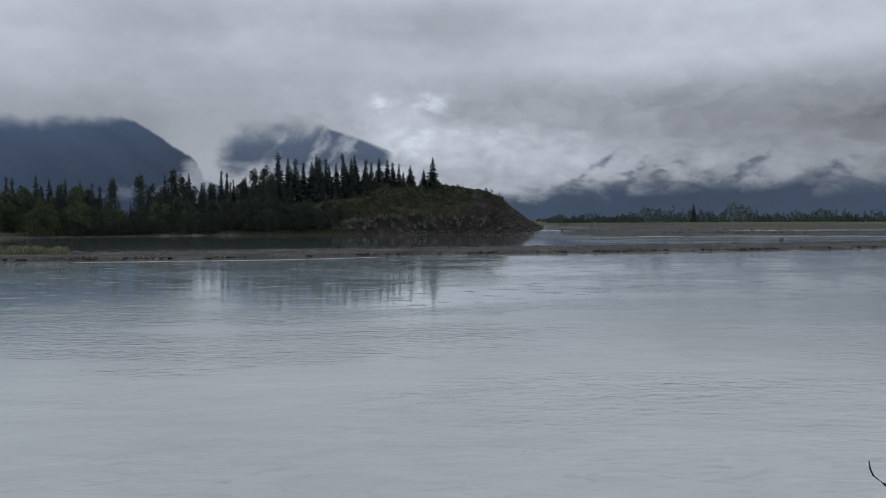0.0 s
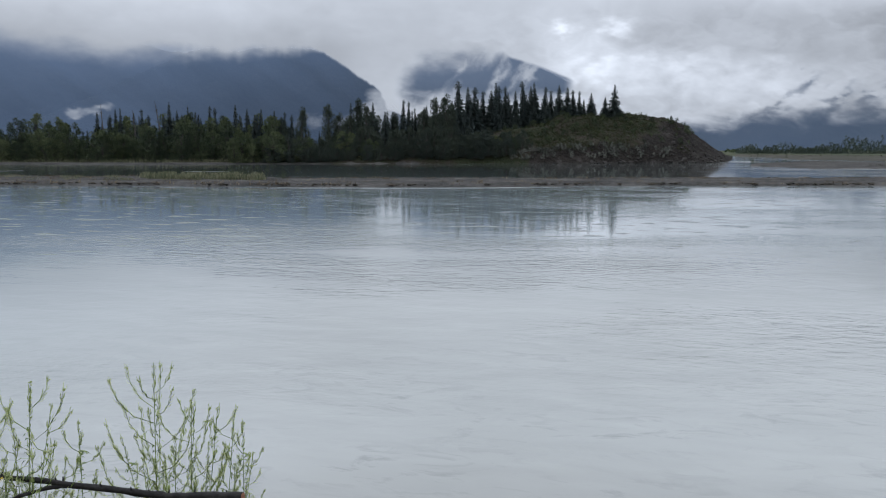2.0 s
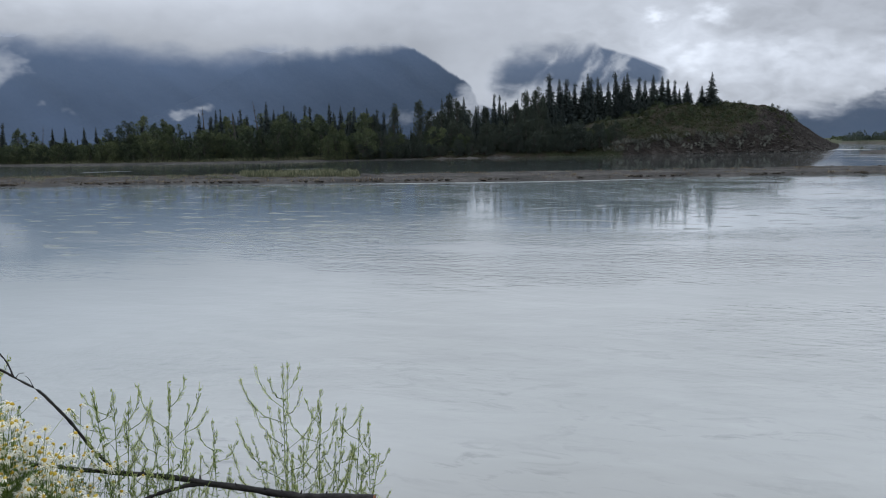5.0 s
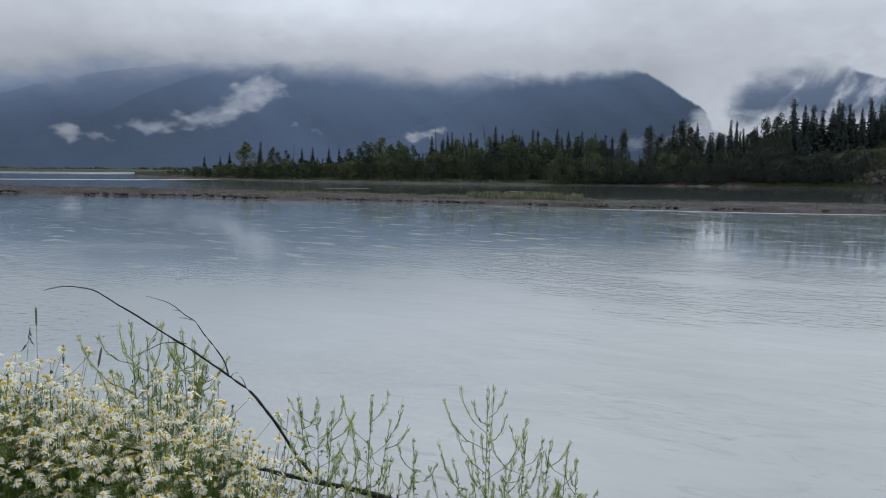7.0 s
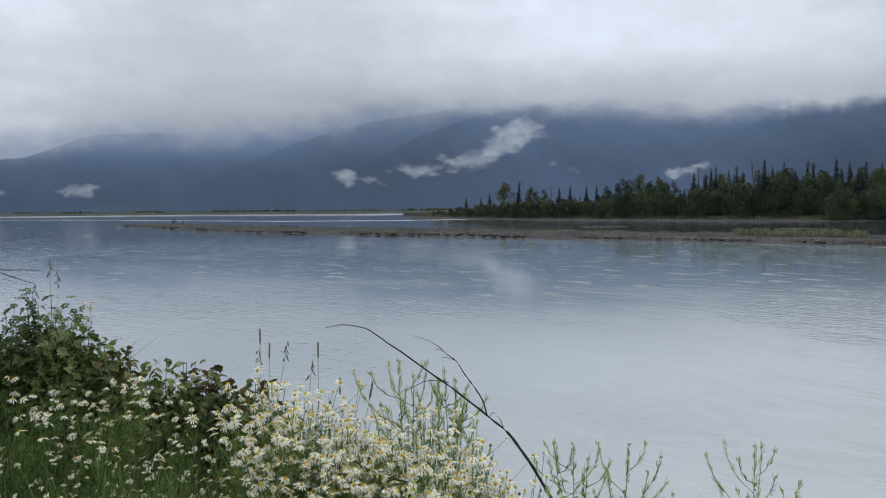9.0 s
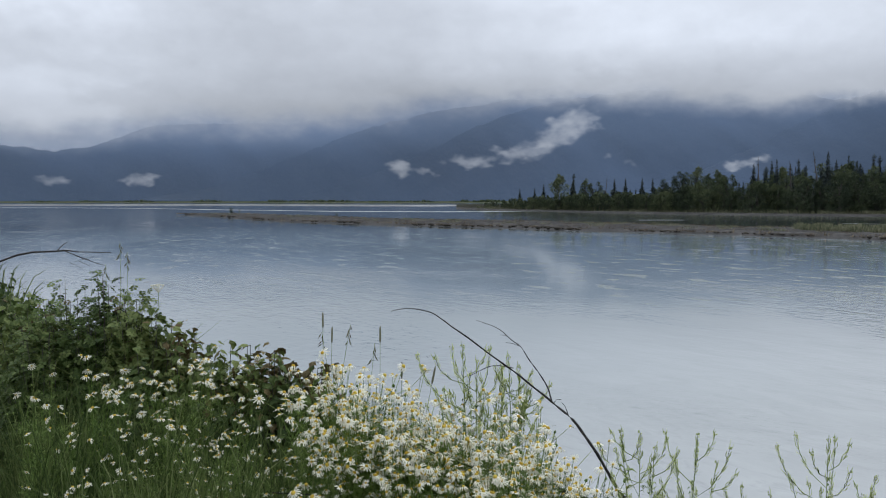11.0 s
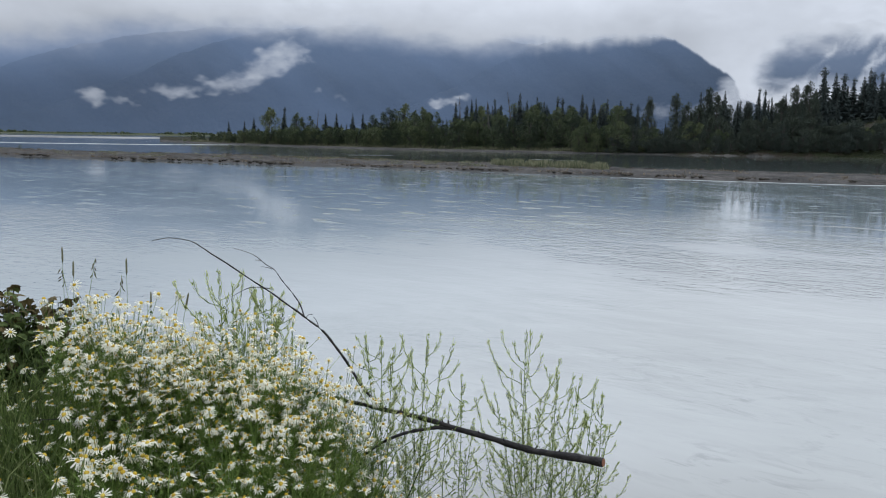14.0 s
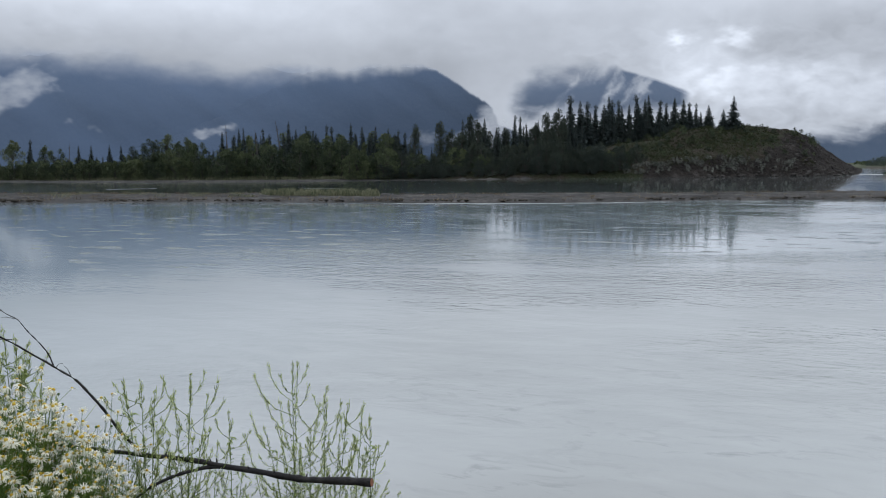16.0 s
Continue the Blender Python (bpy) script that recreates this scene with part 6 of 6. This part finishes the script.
limb("twig", [(-2.204, 1.914, 2.734), (-2.219, 1.913, 2.742), (-2.234, 1.896, 2.746)], 0.0013, 0.0006, branch, 5)
limb("twig", [(-2.026, 1.940, 2.552), (-2.021, 1.947, 2.565), (-2.010, 1.957, 2.566)], 0.0014, 0.0007, branch, 5)
limb("twig", [(-1.994, 1.974, 2.514), (-2.002, 1.966, 2.545), (-2.010, 1.959, 2.556)], 0.0014, 0.0007, branch, 5)
limb("lower_branch", [(-1.540, 2.165, 2.188), (-1.576, 2.150, 2.188), (-1.612, 2.120, 2.186), (-1.654, 2.080, 2.178), (-1.695, 2.039, 2.164), (-1.735, 1.997, 2.136), (-1.774, 1.954, 2.099), (-1.831, 1.889, 2.040), (-1.900, 1.80, 1.96)], 0.0072, 0.0036, branch, 8)
end = child("cut_face", mesh_from("cut_face", *tube([(0, 0, -0.004), (0, 0, 0.002)], [0.0136, 0.0126], 14), cut_wood), branch, "reddish sawn wood")
end.matrix_basis = Matrix.Translation(MAIN[0]) @ (Vector(MAIN[0]) - Vector(MAIN[1])).to_track_quat("Z", "Y").to_matrix().to_4x4()
for k in range(9):                                # snags of bark along the limb
    p = Vector(MAIN[k]).lerp(Vector(MAIN[k + 1]), rng.random())
    limb("knot", [p, p + Vector((rng.uniform(-.01, .01), rng.uniform(-.01, .01), 0.014 + 0.006 * rng.random()))], 0.005, 0.002, branch, 5)
dead_stem = tagged(new("bare_twig"), "thin dark dead stem lying across the grass", "twig")
limb("stem", [(-2.62, 1.26, 2.24), (-2.50, 1.36, 2.245), (-2.36, 1.46, 2.235), (-2.22, 1.55, 2.225)], 0.0022, 0.0016, dead_stem, 5)

# bare twigs by the bush and by the water's edge
bare = tagged(new("bare_twig"), "thin bare dead twig sticking out over the bush", "twig")
limb("stem", [(-5.6, 0.70, 2.75), (-5.0, 0.90, 2.90), (-4.62, 1.02, 2.935), (-4.53, 1.05, 2.942), (-4.51, 1.10, 2.934), (-4.478, 1.243, 2.927)], 0.006, 0.0015, bare, 6)
limb("side_twig", [(-4.535, 1.04, 2.94), (-4.515, 1.09, 2.915), (-4.500, 1.145, 2.890), (-4.484, 1.217, 2.862)], 0.003, 0.001, bare, 5)
limb("side_twig", [(-4.62, 1.02, 2.935), (-4.58, 1.04, 2.965), (-4.55, 1.06, 2.985)], 0.003, 0.001, bare, 5)
for k in range(5):
    p = Vector((-4.50 + 0.008 * k, 1.13 - 0.02 * k, 2.90 - 0.004 * k))
    limb("side_twig", [p, p + Vector((0.01, 0.03, 0.012 if k % 2 else -0.016)), p + Vector((0.015, 0.055, 0.016 if k % 2 else -0.03))], 0.0014, 0.0006, bare, 4)
yarrow = tagged(new("yarrow"), "white flat-topped flower on a thin stem beside the bush", "flower")
yarrow.location = (-4.49, 1.475, 1.5)
child("stalk", mesh_from("stalk", *tube([(0, 0, 0), (0.01, 0, 0.6), (0, 0, 1.22)], [0.002, 0.0018, 0.0012], 4), weed_green), yarrow)
bits = []
for k in range(26):
    q, d = rng.uniform(0, 6.283), 0.035 * math.sqrt(rng.random())
    c = Vector((math.cos(q) * d, math.sin(q) * d, 1.25 - d * 0.15))
    bits.append(tube([(0, 0, 1.21), c], [0.0006, 0.0006], 3))
    bits.append(tube([c, c + Vector((0, 0, 0.004)), c + Vector((0, 0, 0.006))], [0.001, 0.005, 0.002], 6))
child("flower_head", mesh_from("flower_head", *merge(bits), petal_white), yarrow, "small white florets")
tuft = tagged(new("flower"), "small cluster of drooping white heads at the water's edge", "flower")
tuft.location = (float(polar(TUFT_AT, 2.0)[0]), float(polar(TUFT_AT, 2.0)[1]), near_z(*[float(v) for v in polar(TUFT_AT, 2.0)]))
rise = 2.42 - tuft.location.z
child("stalk", mesh_from("stalk", *merge([tube([(0, 0, -0.02), (0.012, 0, rise * 0.6), (0.006, 0, rise)], [0.0022, 0.0018, 0.0014], 4)]), weed_green), tuft)
for k in range(13):
    q, d = 2.4 * k, 0.062 * math.sqrt((k + 0.5) / 13)
    c = Vector((math.cos(q) * d, math.sin(q) * d, rise + 0.105 - 9.0 * d * d + rng.uniform(-0.012, 0.012)))
    o = Vector((math.cos(q) * 0.5, math.sin(q) * 0.5, -0.6)).normalized()
    child("branchlet", mesh_from("branchlet", *tube([(0.006, 0, rise - 0.03), (c.x * 0.6, c.y * 0.6, rise + 0.04), c], [0.0010, 0.0008, 0.0006], 4), seed_brown), tuft)
    child("flower_head", mesh_from("flower_head", *tube([c - o * 0.002, c, c + o * 0.004, c + o * 0.006], [0.0006, 0.002, 0.0032, 0.001], 7), petal_white), tuft)
shore_twig = tagged(new("bare_twig"), "short dark curved twig at the water's edge", "twig")
limb("stem", [(1.5, 1.25, 1.48), (1.46, 1.7, 2.1), (1.36, 2.0, 2.42), (1.242, 2.181, 2.527), (1.218, 2.201, 2.549), (1.214, 2.213, 2.582)], 0.005, 0.0018, shore_twig, 6)
